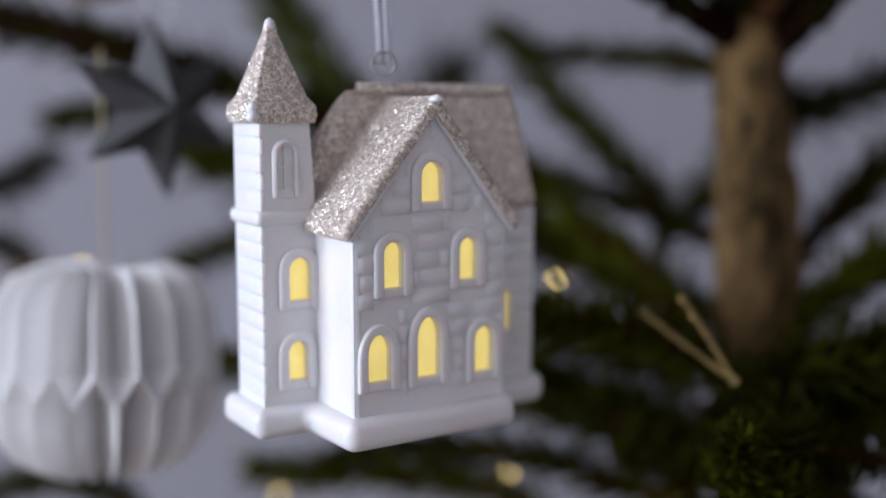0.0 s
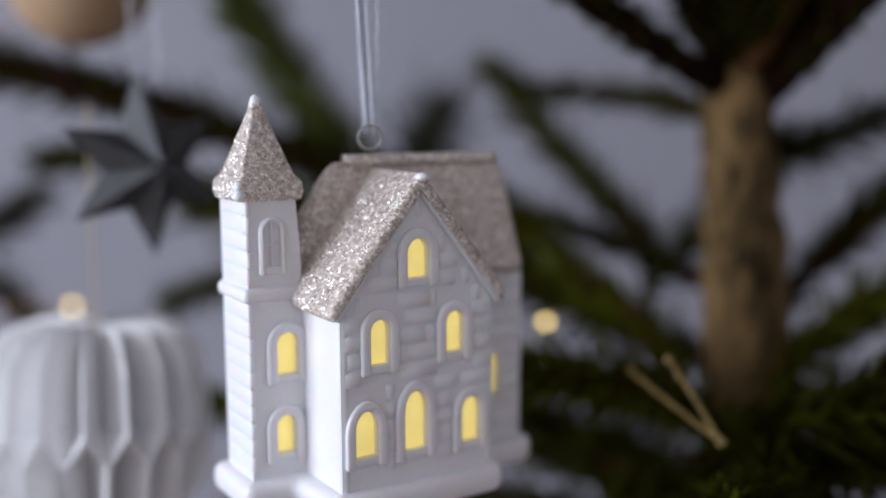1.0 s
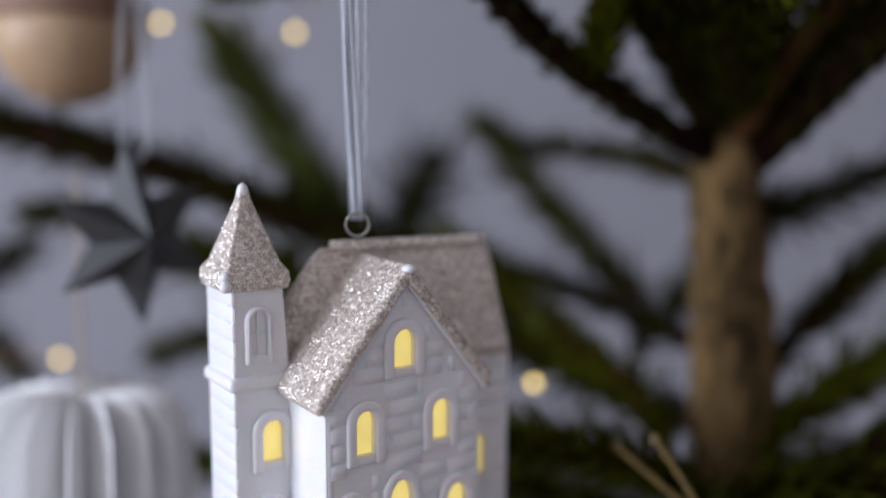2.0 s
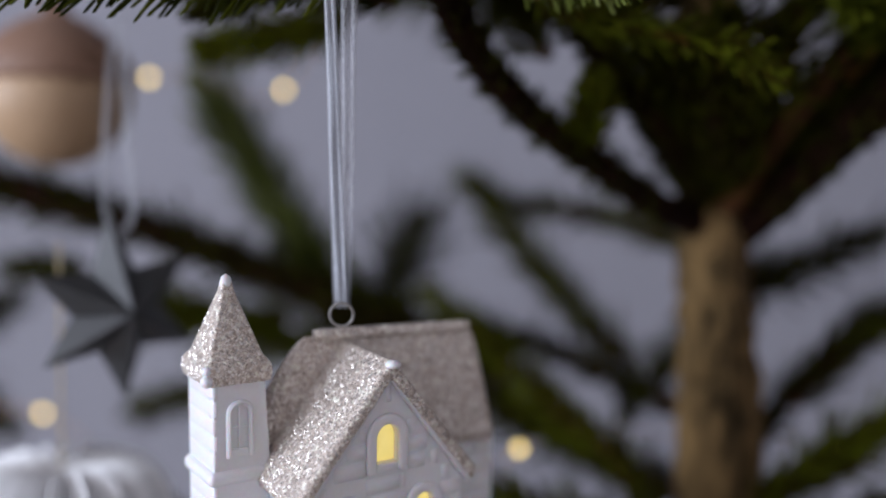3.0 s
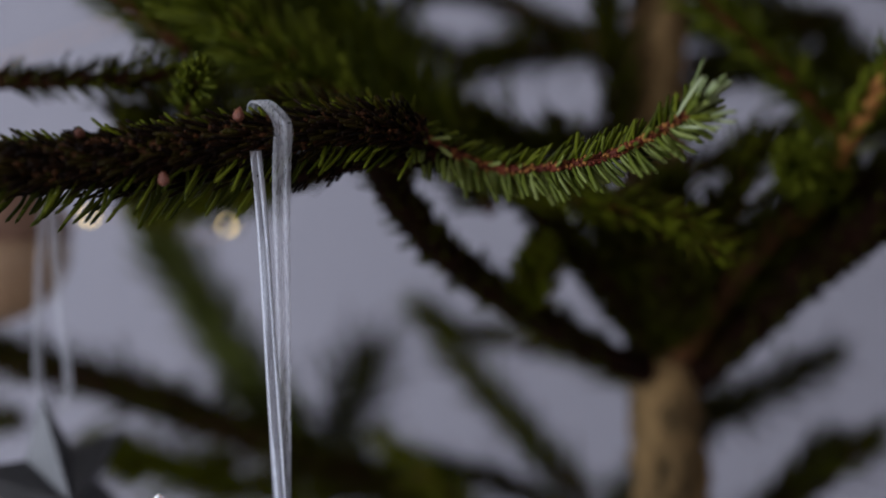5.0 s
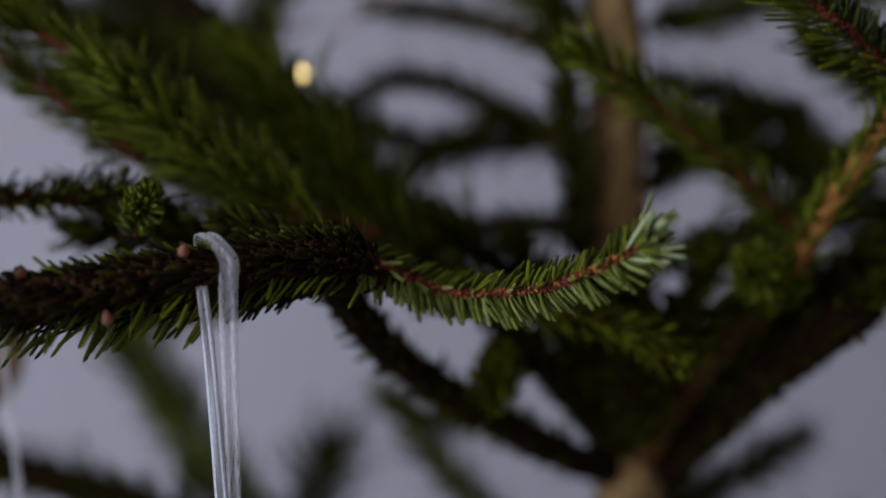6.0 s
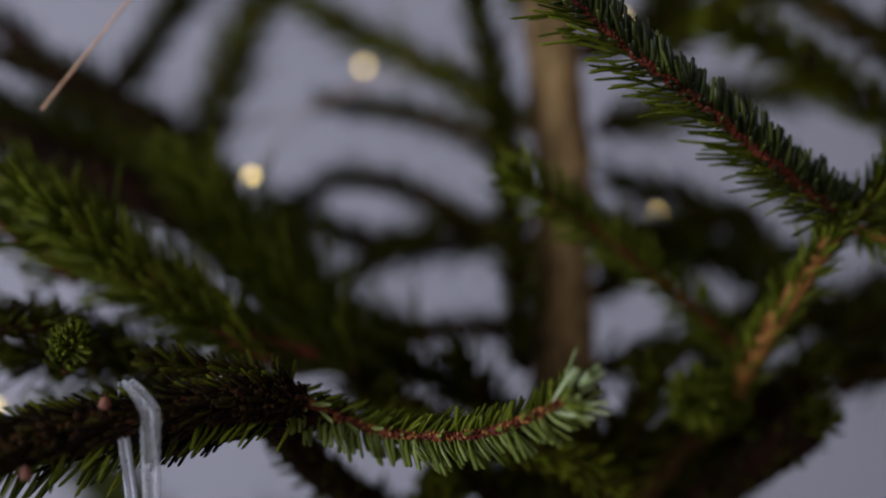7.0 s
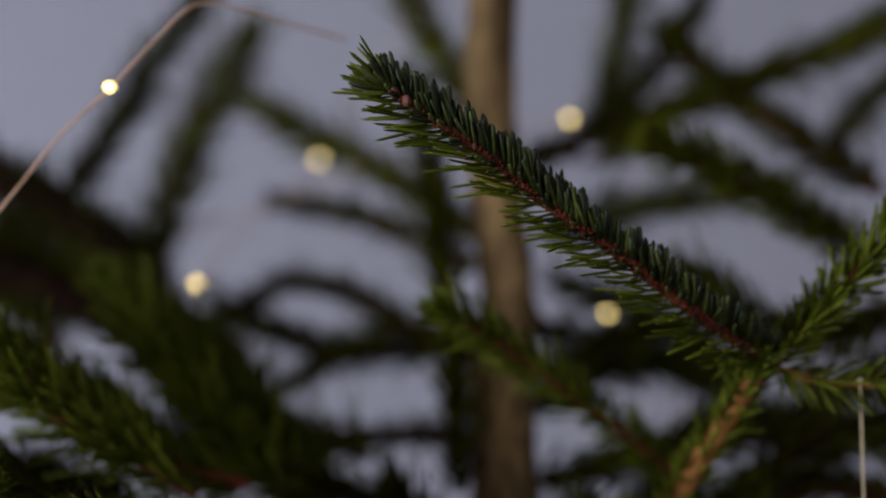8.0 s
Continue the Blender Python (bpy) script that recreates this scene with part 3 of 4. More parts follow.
branch([(0.116, 0.450, 1.295), (0.134, 0.470, 1.309), (0.162, 0.490, 1.342), (0.199, 0.510, 1.380)], 0.005, 0.003, 46, 0.012, NEEDLES, SHADED_BARK)
branch([(0.112, 0.444, 1.317), (0.092, 0.434, 1.350), (0.066, 0.414, 1.371), (0.043, 0.394, 1.385)], 0.004, 0.002, 44, 0.012, NEEDLES, SHADED_BARK)
# twigs that cross the upper trunk
branch([(0.092, 0.425, 1.375), (0.091, 0.430, 1.413), (0.088, 0.435, 1.445), (0.084, 0.445, 1.486), (0.076, 0.455, 1.528)], 0.0025, 0.0015, 44, 0.009, NEEDLES, SHADED_BARK, fat=1.1, shag=0.3)
# limbs with shade put into their bark, and dense twigs, low on the other side of the upper trunk
branch([(-0.005, 0.450, 1.408), (-0.026, 0.455, 1.426), (-0.054, 0.460, 1.443), (-0.088, 0.465, 1.458), (-0.124, 0.470, 1.474)], 0.0085, 0.0075, 12, 0.010, NEEDLES, SHADED_BARK, fat=1.1, shag=0.25)
branch([(-0.001, 0.440, 1.417), (-0.021, 0.450, 1.444), (-0.040, 0.455, 1.463), (-0.070, 0.460, 1.485), (-0.115, 0.465, 1.503)], 0.005, 0.005, 12, 0.010, NEEDLES, SHADED_BARK, fat=1.1, shag=0.25)
branch([(0.032, 0.400, 1.378), (0.010, 0.402, 1.402), (-0.006, 0.404, 1.421), (-0.020, 0.406, 1.442)], 0.002, 0.001, 40, 0.016, TWIG_NEEDLES, LIMB_BARK, fat=1.1, shag=0.25)
branch([(0.045, 0.430, 1.371), (0.030, 0.432, 1.387), (0.018, 0.434, 1.405), (0.003, 0.436, 1.424)], 0.002, 0.001, 34, 0.016, TWIG_NEEDLES, LIMB_BARK, fat=1.1, shag=0.25)
branch([(0.058, 0.440, 1.386), (0.036, 0.442, 1.393), (0.014, 0.444, 1.393), (-0.009, 0.446, 1.386)], 0.002, 0.0012, 34, 0.013, MID_NEEDLES, LIMB_BARK, fat=1.1, shag=0.25)
branch([(0.006, 0.375, 1.386), (-0.015, 0.373, 1.399), (-0.035, 0.371, 1.411), (-0.049, 0.369, 1.424), (-0.062, 0.367, 1.437)], 0.002, 0.001, 44, 0.014, TWIG_NEEDLES, RED_BARK, fat=1.1, shag=0.25, parted=0.5)
# twigs low beside the trunk, round the gold sprig; the deepest are coloured as shaded
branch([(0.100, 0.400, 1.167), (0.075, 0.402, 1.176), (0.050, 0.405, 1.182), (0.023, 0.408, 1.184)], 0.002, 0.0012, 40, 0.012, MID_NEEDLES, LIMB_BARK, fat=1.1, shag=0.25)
branch([(0.092, 0.390, 1.158), (0.113, 0.385, 1.168), (0.131, 0.380, 1.173), (0.156, 0.375, 1.180)], 0.0022, 0.0012, 50, 0.012, NEEDLES, SHADED_BARK, fat=1.1, shag=0.25)
branch([(0.058, 0.410, 1.130), (0.093, 0.405, 1.141), (0.127, 0.400, 1.148), (0.164, 0.395, 1.158)], 0.003, 0.002, 54, 0.013, NEEDLES, SHADED_BARK, fat=1.1, shag=0.25)
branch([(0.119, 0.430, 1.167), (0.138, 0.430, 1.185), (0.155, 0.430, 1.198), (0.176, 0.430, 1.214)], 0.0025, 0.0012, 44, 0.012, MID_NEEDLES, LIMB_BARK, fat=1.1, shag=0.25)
branch([(0.256, 0.420, 1.442), (0.229, 0.420, 1.430), (0.204, 0.420, 1.436), (0.184, 0.420, 1.449)], 0.003, 0.002, 44, 0.011, NEEDLES, SHADED_BARK, fat=1.2, shag=0.3)
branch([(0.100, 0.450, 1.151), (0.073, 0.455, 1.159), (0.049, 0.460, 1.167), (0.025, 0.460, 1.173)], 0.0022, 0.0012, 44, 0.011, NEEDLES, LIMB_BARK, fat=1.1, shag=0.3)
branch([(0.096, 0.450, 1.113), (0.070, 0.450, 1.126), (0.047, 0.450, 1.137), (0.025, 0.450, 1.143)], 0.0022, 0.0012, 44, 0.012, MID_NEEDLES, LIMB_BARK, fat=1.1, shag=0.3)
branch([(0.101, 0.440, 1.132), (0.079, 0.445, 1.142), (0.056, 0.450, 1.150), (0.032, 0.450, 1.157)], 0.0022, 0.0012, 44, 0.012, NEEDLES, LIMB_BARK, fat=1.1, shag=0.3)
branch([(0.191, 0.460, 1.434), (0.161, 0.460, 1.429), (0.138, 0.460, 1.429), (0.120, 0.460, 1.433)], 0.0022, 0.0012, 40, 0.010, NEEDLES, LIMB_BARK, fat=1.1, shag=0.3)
# heavy limb low beside the trunk, near-black to carry the shade there
branch([(0.128, 0.420, 1.129), (0.140, 0.410, 1.149), (0.151, 0.400, 1.169), (0.163, 0.390, 1.190)], 0.0080, 0.0085, 54, 0.012, NEEDLES, SHADED_BARK, fat=1.25)

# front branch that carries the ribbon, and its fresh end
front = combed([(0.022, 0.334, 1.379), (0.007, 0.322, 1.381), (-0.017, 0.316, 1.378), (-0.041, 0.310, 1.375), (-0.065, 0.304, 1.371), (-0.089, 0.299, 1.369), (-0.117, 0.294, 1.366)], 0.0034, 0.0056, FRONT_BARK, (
    (0, 360, 60, 0.0078, 32, 1.0, SHADED_NEEDLES), (90, 270, 90, 0.0036, 38, 1.2, SHADED_NEEDLES), (100, 260, 50, 0.0030, 40, 1.2, LIMB_BARK), (28, 112, 11, 0.0068, 50, 1.0, MID_NEEDLES), (246, 296, 5, 0.0115, 62, 1.1, TWIG_NEEDLES)), False, "thick dark needled branch that holds a ribbon")
combed([(0.017, 0.332, 1.381), (0.038, 0.338, 1.371), (0.054, 0.331, 1.369), (0.070, 0.320, 1.371), (0.083, 0.311, 1.376), (0.093, 0.304, 1.382)], 0.0012, 0.0009, RED_BARK, (
    (62, 125, 13, 0.0072, 52, 1.05, TWIG_NEEDLES), (140, 230, 9, 0.0090, 55, 1.0, NEEDLES), (238, 300, 12, 0.0098, 72, 1.15, FRESH_NEEDLES), (-35, 35, 2, 0.0060, 55, 1.0, FRESH_NEEDLES), (0, 360, 30, 0.0012, 40, 1.0, RED_BARK), (0, 360, 20, 0.0011, 40, 1.0, FRESH_BARK)), True, "bright green young twig end with a bud")
branch([(0.083, 0.311, 1.376), (0.089, 0.307, 1.379), (0.093, 0.304, 1.382)], 0.0010, 0.0008, 12, 0.0125, TIP_NEEDLES, FRESH_BARK, spread=32, start=0.45, parted=0.7, fat=1.1)
branch([(0.019, 0.331, 1.381), (0.012, 0.334, 1.386), (-0.008, 0.338, 1.388), (-0.020, 0.341, 1.390)], 0.0014, 0.0008, 34, 0.008, NEEDLES, spread=58)
branch([(0.038, 0.361, 1.370), (0.058, 0.376, 1.364), (0.085, 0.373, 1.358), (0.102, 0.368, 1.353), (0.112, 0.366, 1.347)], 0.0016, 0.0009, 40, 0.0110, MID_NEEDLES, FRESH_BARK, spread=52, fan=0.3)
for p in ((-0.0259, 0.3065, 1.3828), (-0.0669, 0.3010, 1.3778), (-0.0453, 0.3030, 1.3656)):
    knob(p, 0.0016, front)
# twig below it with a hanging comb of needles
combed([(-0.020, 0.326, 1.369), (-0.055, 0.320, 1.366), (-0.083, 0.316, 1.365), (-0.116, 0.311, 1.365)], 0.0014, 0.0010, FRONT_BARK, ((258, 284, 5.5, 0.0125, 60, 1.15, TWIG_NEEDLES), (60, 240, 20, 0.009, 40, 1.0, SHADED_NEEDLES)))
# twig below the front branch; its near-black colours stand for the underside's shade
branch([(0.034, 0.340, 1.374), (0.020, 0.336, 1.373), (0.003, 0.331, 1.372), (-0.014, 0.326, 1.368)], 0.0036, 0.0030, 44, 0.0075, SHADED_NEEDLES, FRONT_BARK, spread=48, fat=1.1)
# small shoot towards the eye
branch([(-0.050, 0.346, 1.387), (-0.048, 0.343, 1.392), (-0.045, 0.337, 1.396)], 0.0013, 0.0009, 60, 0.008, TWIG_NEEDLES, spread=62, bud=True)
branch([(-0.122, 0.366, 1.400), (-0.090, 0.361, 1.399), (-0.057, 0.354, 1.400)], 0.0030, 0.0018, 26, 0.011, NEEDLES, fan=0.5)

# dark twig of the upper fork and its neighbours
shoot = [(0.187, 0.353, 1.428), (0.163, 0.342, 1.443), (0.139, 0.335, 1.461), (0.119, 0.331, 1.475), (0.102, 0.328, 1.489), (0.086, 0.326, 1.500), (0.074, 0.326, 1.509)]
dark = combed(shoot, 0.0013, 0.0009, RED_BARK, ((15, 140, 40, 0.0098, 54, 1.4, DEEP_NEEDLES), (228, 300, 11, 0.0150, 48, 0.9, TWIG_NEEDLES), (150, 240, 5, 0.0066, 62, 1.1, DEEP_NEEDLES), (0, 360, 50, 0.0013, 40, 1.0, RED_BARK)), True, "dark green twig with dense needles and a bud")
for k, s in enumerate((0.33, 0.52, 0.72, 0.93, 0.97)):
    line = spline(shoot, 10)
    knob(line[int(s * len(line))] + Vector((0, -0.0013, -0.0002)), 0.0016 if s > 0.9 else 0.0009, dark)
branch([(0.188, 0.357, 1.427), (0.197, 0.354, 1.438), (0.209, 0.350, 1.452), (0.228, 0.345, 1.474)], 0.0016, 0.0012, 46, 0.0115, TWIG_NEEDLES, RED_BARK, spread=50, fan=0.0, parted=0.5)
branch([(0.189, 0.357, 1.426), (0.202, 0.355, 1.422), (0.220, 0.353, 1.421), (0.239, 0.350, 1.423)], 0.0016, 0.0010, 34, 0.0110, TWIG_NEEDLES, FRESH_BARK, spread=62, fan=0.1, droop=0.35, parted=0.5)
branch([(0.169, 0.405, 1.383), (0.149, 0.395, 1.400), (0.127, 0.386, 1.417), (0.108, 0.380, 1.431), (0.093, 0.376, 1.441)], 0.0016, 0.0009, 38, 0.014, TWIG_NEEDLES, RED_BARK, spread=50, fan=0.3, parted=0.62)
branch([(0.163, 0.398, 1.361), (0.153, 0.388, 1.368), (0.146, 0.378, 1.371)], 0.0014, 0.0009, 80, 0.012, TWIG_NEEDLES, spread=70)
branch([(0.250, 0.440, 1.461), (0.219, 0.430, 1.477), (0.193, 0.420, 1.491), (0.171, 0.415, 1.499)], 0.0018, 0.0010, 46, 0.015, MID_NEEDLES)

# upper left twigs, a little behind the sharp plane
branch([(-0.009, 0.391, 1.399), (-0.035, 0.386, 1.417), (-0.058, 0.381, 1.434), (-0.086, 0.376, 1.452), (-0.111, 0.371, 1.468)], 0.0018, 0.0010, 38, 0.0165, TWIG_NEEDLES, RED_BARK, spread=48, parted=0.62)
branch([(-0.063, 0.396, 1.412), (-0.084, 0.391, 1.430), (-0.107, 0.386, 1.449), (-0.127, 0.381, 1.465)], 0.0020, 0.0012, 34, 0.016, TWIG_NEEDLES, RED_BARK, spread=50, parted=0.62)
branch([(0.008, 0.418, 1.398), (-0.011, 0.423, 1.423), (-0.028, 0.428, 1.449)], 0.0018, 0.0010, 52, 0.016, MID_NEEDLES, spread=45)
branch([(-0.007, 0.398, 1.392), (-0.032, 0.398, 1.408), (-0.057, 0.403, 1.416)], 0.0018, 0.0010, 34, 0.016, TWIG_NEEDLES, RED_BARK, spread=52, parted=0.62)
branch([(0.020, 0.390, 1.386), (-0.004, 0.380, 1.396), (-0.029, 0.372, 1.414), (-0.052, 0.365, 1.432)], 0.0020, 0.0010, 36, 0.015, TWIG_NEEDLES, RED_BARK, spread=50, parted=0.62)
branch([(0.012, 0.410, 1.402), (-0.006, 0.410, 1.416), (-0.022, 0.412, 1.437), (-0.033, 0.415, 1.451)], 0.0018, 0.0010, 50, 0.015, TWIG_NEEDLES, spread=45)
branch([(0.045, 0.418, 1.356), (0.023, 0.428, 1.384), (0.005, 0.438, 1.405)], 0.0030, 0.0015, 52, 0.016, NEEDLES)

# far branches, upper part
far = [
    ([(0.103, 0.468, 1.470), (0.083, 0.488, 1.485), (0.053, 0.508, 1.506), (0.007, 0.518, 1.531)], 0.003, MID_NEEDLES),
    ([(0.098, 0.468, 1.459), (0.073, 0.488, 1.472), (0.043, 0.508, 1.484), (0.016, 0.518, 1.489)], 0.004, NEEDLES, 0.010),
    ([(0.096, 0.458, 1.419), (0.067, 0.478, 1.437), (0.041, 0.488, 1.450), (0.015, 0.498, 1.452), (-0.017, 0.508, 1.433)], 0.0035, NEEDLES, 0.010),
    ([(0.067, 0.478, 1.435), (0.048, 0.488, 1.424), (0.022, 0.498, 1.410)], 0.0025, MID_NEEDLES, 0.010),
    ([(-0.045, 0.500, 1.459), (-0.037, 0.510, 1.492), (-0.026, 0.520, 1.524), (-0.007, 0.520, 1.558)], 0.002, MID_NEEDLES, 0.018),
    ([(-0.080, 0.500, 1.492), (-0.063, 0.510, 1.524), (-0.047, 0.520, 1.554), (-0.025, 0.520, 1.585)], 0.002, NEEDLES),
    ([(0.002, 0.460, 1.422), (-0.035, 0.480, 1.445), (-0.066, 0.495, 1.469), (-0.095, 0.500, 1.490), (-0.130, 0.510, 1.522)], 0.008, SHADED_NEEDLES, 0.014),
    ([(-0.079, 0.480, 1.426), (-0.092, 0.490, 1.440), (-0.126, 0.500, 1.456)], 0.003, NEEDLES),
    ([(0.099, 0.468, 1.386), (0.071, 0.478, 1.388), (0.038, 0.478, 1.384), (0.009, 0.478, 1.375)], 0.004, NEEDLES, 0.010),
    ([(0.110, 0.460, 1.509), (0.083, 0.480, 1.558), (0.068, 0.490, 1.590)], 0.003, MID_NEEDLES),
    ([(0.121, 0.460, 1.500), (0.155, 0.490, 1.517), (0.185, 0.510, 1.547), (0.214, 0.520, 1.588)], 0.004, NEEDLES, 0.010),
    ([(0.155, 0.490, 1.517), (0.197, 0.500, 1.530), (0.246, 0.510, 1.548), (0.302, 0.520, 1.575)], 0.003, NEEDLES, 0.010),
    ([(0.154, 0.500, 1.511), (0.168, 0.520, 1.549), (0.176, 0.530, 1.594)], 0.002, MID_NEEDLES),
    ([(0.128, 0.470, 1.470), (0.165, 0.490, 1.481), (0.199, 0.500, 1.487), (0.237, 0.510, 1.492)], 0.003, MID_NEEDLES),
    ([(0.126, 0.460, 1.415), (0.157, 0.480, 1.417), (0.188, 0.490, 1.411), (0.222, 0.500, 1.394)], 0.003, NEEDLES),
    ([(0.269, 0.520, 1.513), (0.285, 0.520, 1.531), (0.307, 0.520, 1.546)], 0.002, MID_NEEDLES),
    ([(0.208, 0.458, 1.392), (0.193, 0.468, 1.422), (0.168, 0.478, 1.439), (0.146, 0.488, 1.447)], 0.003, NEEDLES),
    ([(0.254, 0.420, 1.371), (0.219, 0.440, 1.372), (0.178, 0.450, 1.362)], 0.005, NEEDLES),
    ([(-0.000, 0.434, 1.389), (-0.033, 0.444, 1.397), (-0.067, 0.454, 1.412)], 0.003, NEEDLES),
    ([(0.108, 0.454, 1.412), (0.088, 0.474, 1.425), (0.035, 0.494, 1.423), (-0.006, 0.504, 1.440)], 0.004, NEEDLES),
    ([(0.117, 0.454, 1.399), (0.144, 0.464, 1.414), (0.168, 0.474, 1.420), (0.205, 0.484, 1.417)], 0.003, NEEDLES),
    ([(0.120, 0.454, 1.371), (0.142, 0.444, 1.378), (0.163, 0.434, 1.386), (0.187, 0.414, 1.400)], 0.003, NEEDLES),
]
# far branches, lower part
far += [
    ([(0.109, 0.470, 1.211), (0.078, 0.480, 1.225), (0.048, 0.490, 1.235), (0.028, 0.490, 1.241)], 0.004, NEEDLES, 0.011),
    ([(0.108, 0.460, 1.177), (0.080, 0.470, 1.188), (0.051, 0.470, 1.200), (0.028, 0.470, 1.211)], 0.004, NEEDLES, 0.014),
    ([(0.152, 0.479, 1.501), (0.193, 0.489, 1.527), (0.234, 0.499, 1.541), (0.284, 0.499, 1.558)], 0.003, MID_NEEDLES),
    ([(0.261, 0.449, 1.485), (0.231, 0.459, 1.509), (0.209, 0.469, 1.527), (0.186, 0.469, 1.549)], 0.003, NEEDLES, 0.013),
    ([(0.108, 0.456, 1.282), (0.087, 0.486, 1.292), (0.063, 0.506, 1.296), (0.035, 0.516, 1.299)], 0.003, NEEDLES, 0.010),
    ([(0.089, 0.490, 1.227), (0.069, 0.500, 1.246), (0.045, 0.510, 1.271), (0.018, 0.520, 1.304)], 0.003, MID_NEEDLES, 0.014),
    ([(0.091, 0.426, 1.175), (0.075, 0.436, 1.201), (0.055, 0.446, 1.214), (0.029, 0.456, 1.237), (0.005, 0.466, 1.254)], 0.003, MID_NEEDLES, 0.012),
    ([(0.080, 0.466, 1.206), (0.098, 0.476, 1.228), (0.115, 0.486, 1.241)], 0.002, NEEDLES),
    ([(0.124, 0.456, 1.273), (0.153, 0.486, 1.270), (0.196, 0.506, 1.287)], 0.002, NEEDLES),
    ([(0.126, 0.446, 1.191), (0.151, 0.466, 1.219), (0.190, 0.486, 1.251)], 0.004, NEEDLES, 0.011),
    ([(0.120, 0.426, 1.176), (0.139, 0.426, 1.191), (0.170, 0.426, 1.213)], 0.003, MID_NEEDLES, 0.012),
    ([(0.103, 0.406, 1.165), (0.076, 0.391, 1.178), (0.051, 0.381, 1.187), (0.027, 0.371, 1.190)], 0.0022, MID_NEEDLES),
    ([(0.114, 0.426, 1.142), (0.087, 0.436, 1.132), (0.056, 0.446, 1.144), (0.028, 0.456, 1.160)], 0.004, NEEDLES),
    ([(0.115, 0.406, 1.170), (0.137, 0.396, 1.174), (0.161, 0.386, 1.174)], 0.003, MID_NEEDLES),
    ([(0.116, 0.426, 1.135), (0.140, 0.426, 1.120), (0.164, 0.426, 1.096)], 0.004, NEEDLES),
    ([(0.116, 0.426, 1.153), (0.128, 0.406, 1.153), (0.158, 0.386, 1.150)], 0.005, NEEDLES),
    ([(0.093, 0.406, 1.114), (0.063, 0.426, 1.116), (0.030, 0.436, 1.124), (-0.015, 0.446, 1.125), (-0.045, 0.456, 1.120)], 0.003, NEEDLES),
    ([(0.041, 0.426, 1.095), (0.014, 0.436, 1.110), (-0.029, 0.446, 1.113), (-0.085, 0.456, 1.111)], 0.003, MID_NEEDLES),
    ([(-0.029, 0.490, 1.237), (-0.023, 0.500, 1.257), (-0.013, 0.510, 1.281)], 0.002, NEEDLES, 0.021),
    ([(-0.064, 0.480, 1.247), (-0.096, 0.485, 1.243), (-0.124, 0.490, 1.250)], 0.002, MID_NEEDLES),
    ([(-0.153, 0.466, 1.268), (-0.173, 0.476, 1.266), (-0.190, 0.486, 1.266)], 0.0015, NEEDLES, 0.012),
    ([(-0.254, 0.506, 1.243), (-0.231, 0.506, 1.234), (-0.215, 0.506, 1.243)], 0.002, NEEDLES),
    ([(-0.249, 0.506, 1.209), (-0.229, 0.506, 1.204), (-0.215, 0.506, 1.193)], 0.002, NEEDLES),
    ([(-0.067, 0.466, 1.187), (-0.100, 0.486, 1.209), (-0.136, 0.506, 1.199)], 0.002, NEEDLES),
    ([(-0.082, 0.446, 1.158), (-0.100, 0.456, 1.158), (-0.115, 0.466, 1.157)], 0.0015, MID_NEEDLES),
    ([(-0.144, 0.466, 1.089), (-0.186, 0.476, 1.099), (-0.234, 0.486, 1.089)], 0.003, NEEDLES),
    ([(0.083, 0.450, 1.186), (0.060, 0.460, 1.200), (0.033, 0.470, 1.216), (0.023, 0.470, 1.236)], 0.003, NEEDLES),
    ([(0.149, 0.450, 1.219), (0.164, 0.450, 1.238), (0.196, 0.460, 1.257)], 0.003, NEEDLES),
]
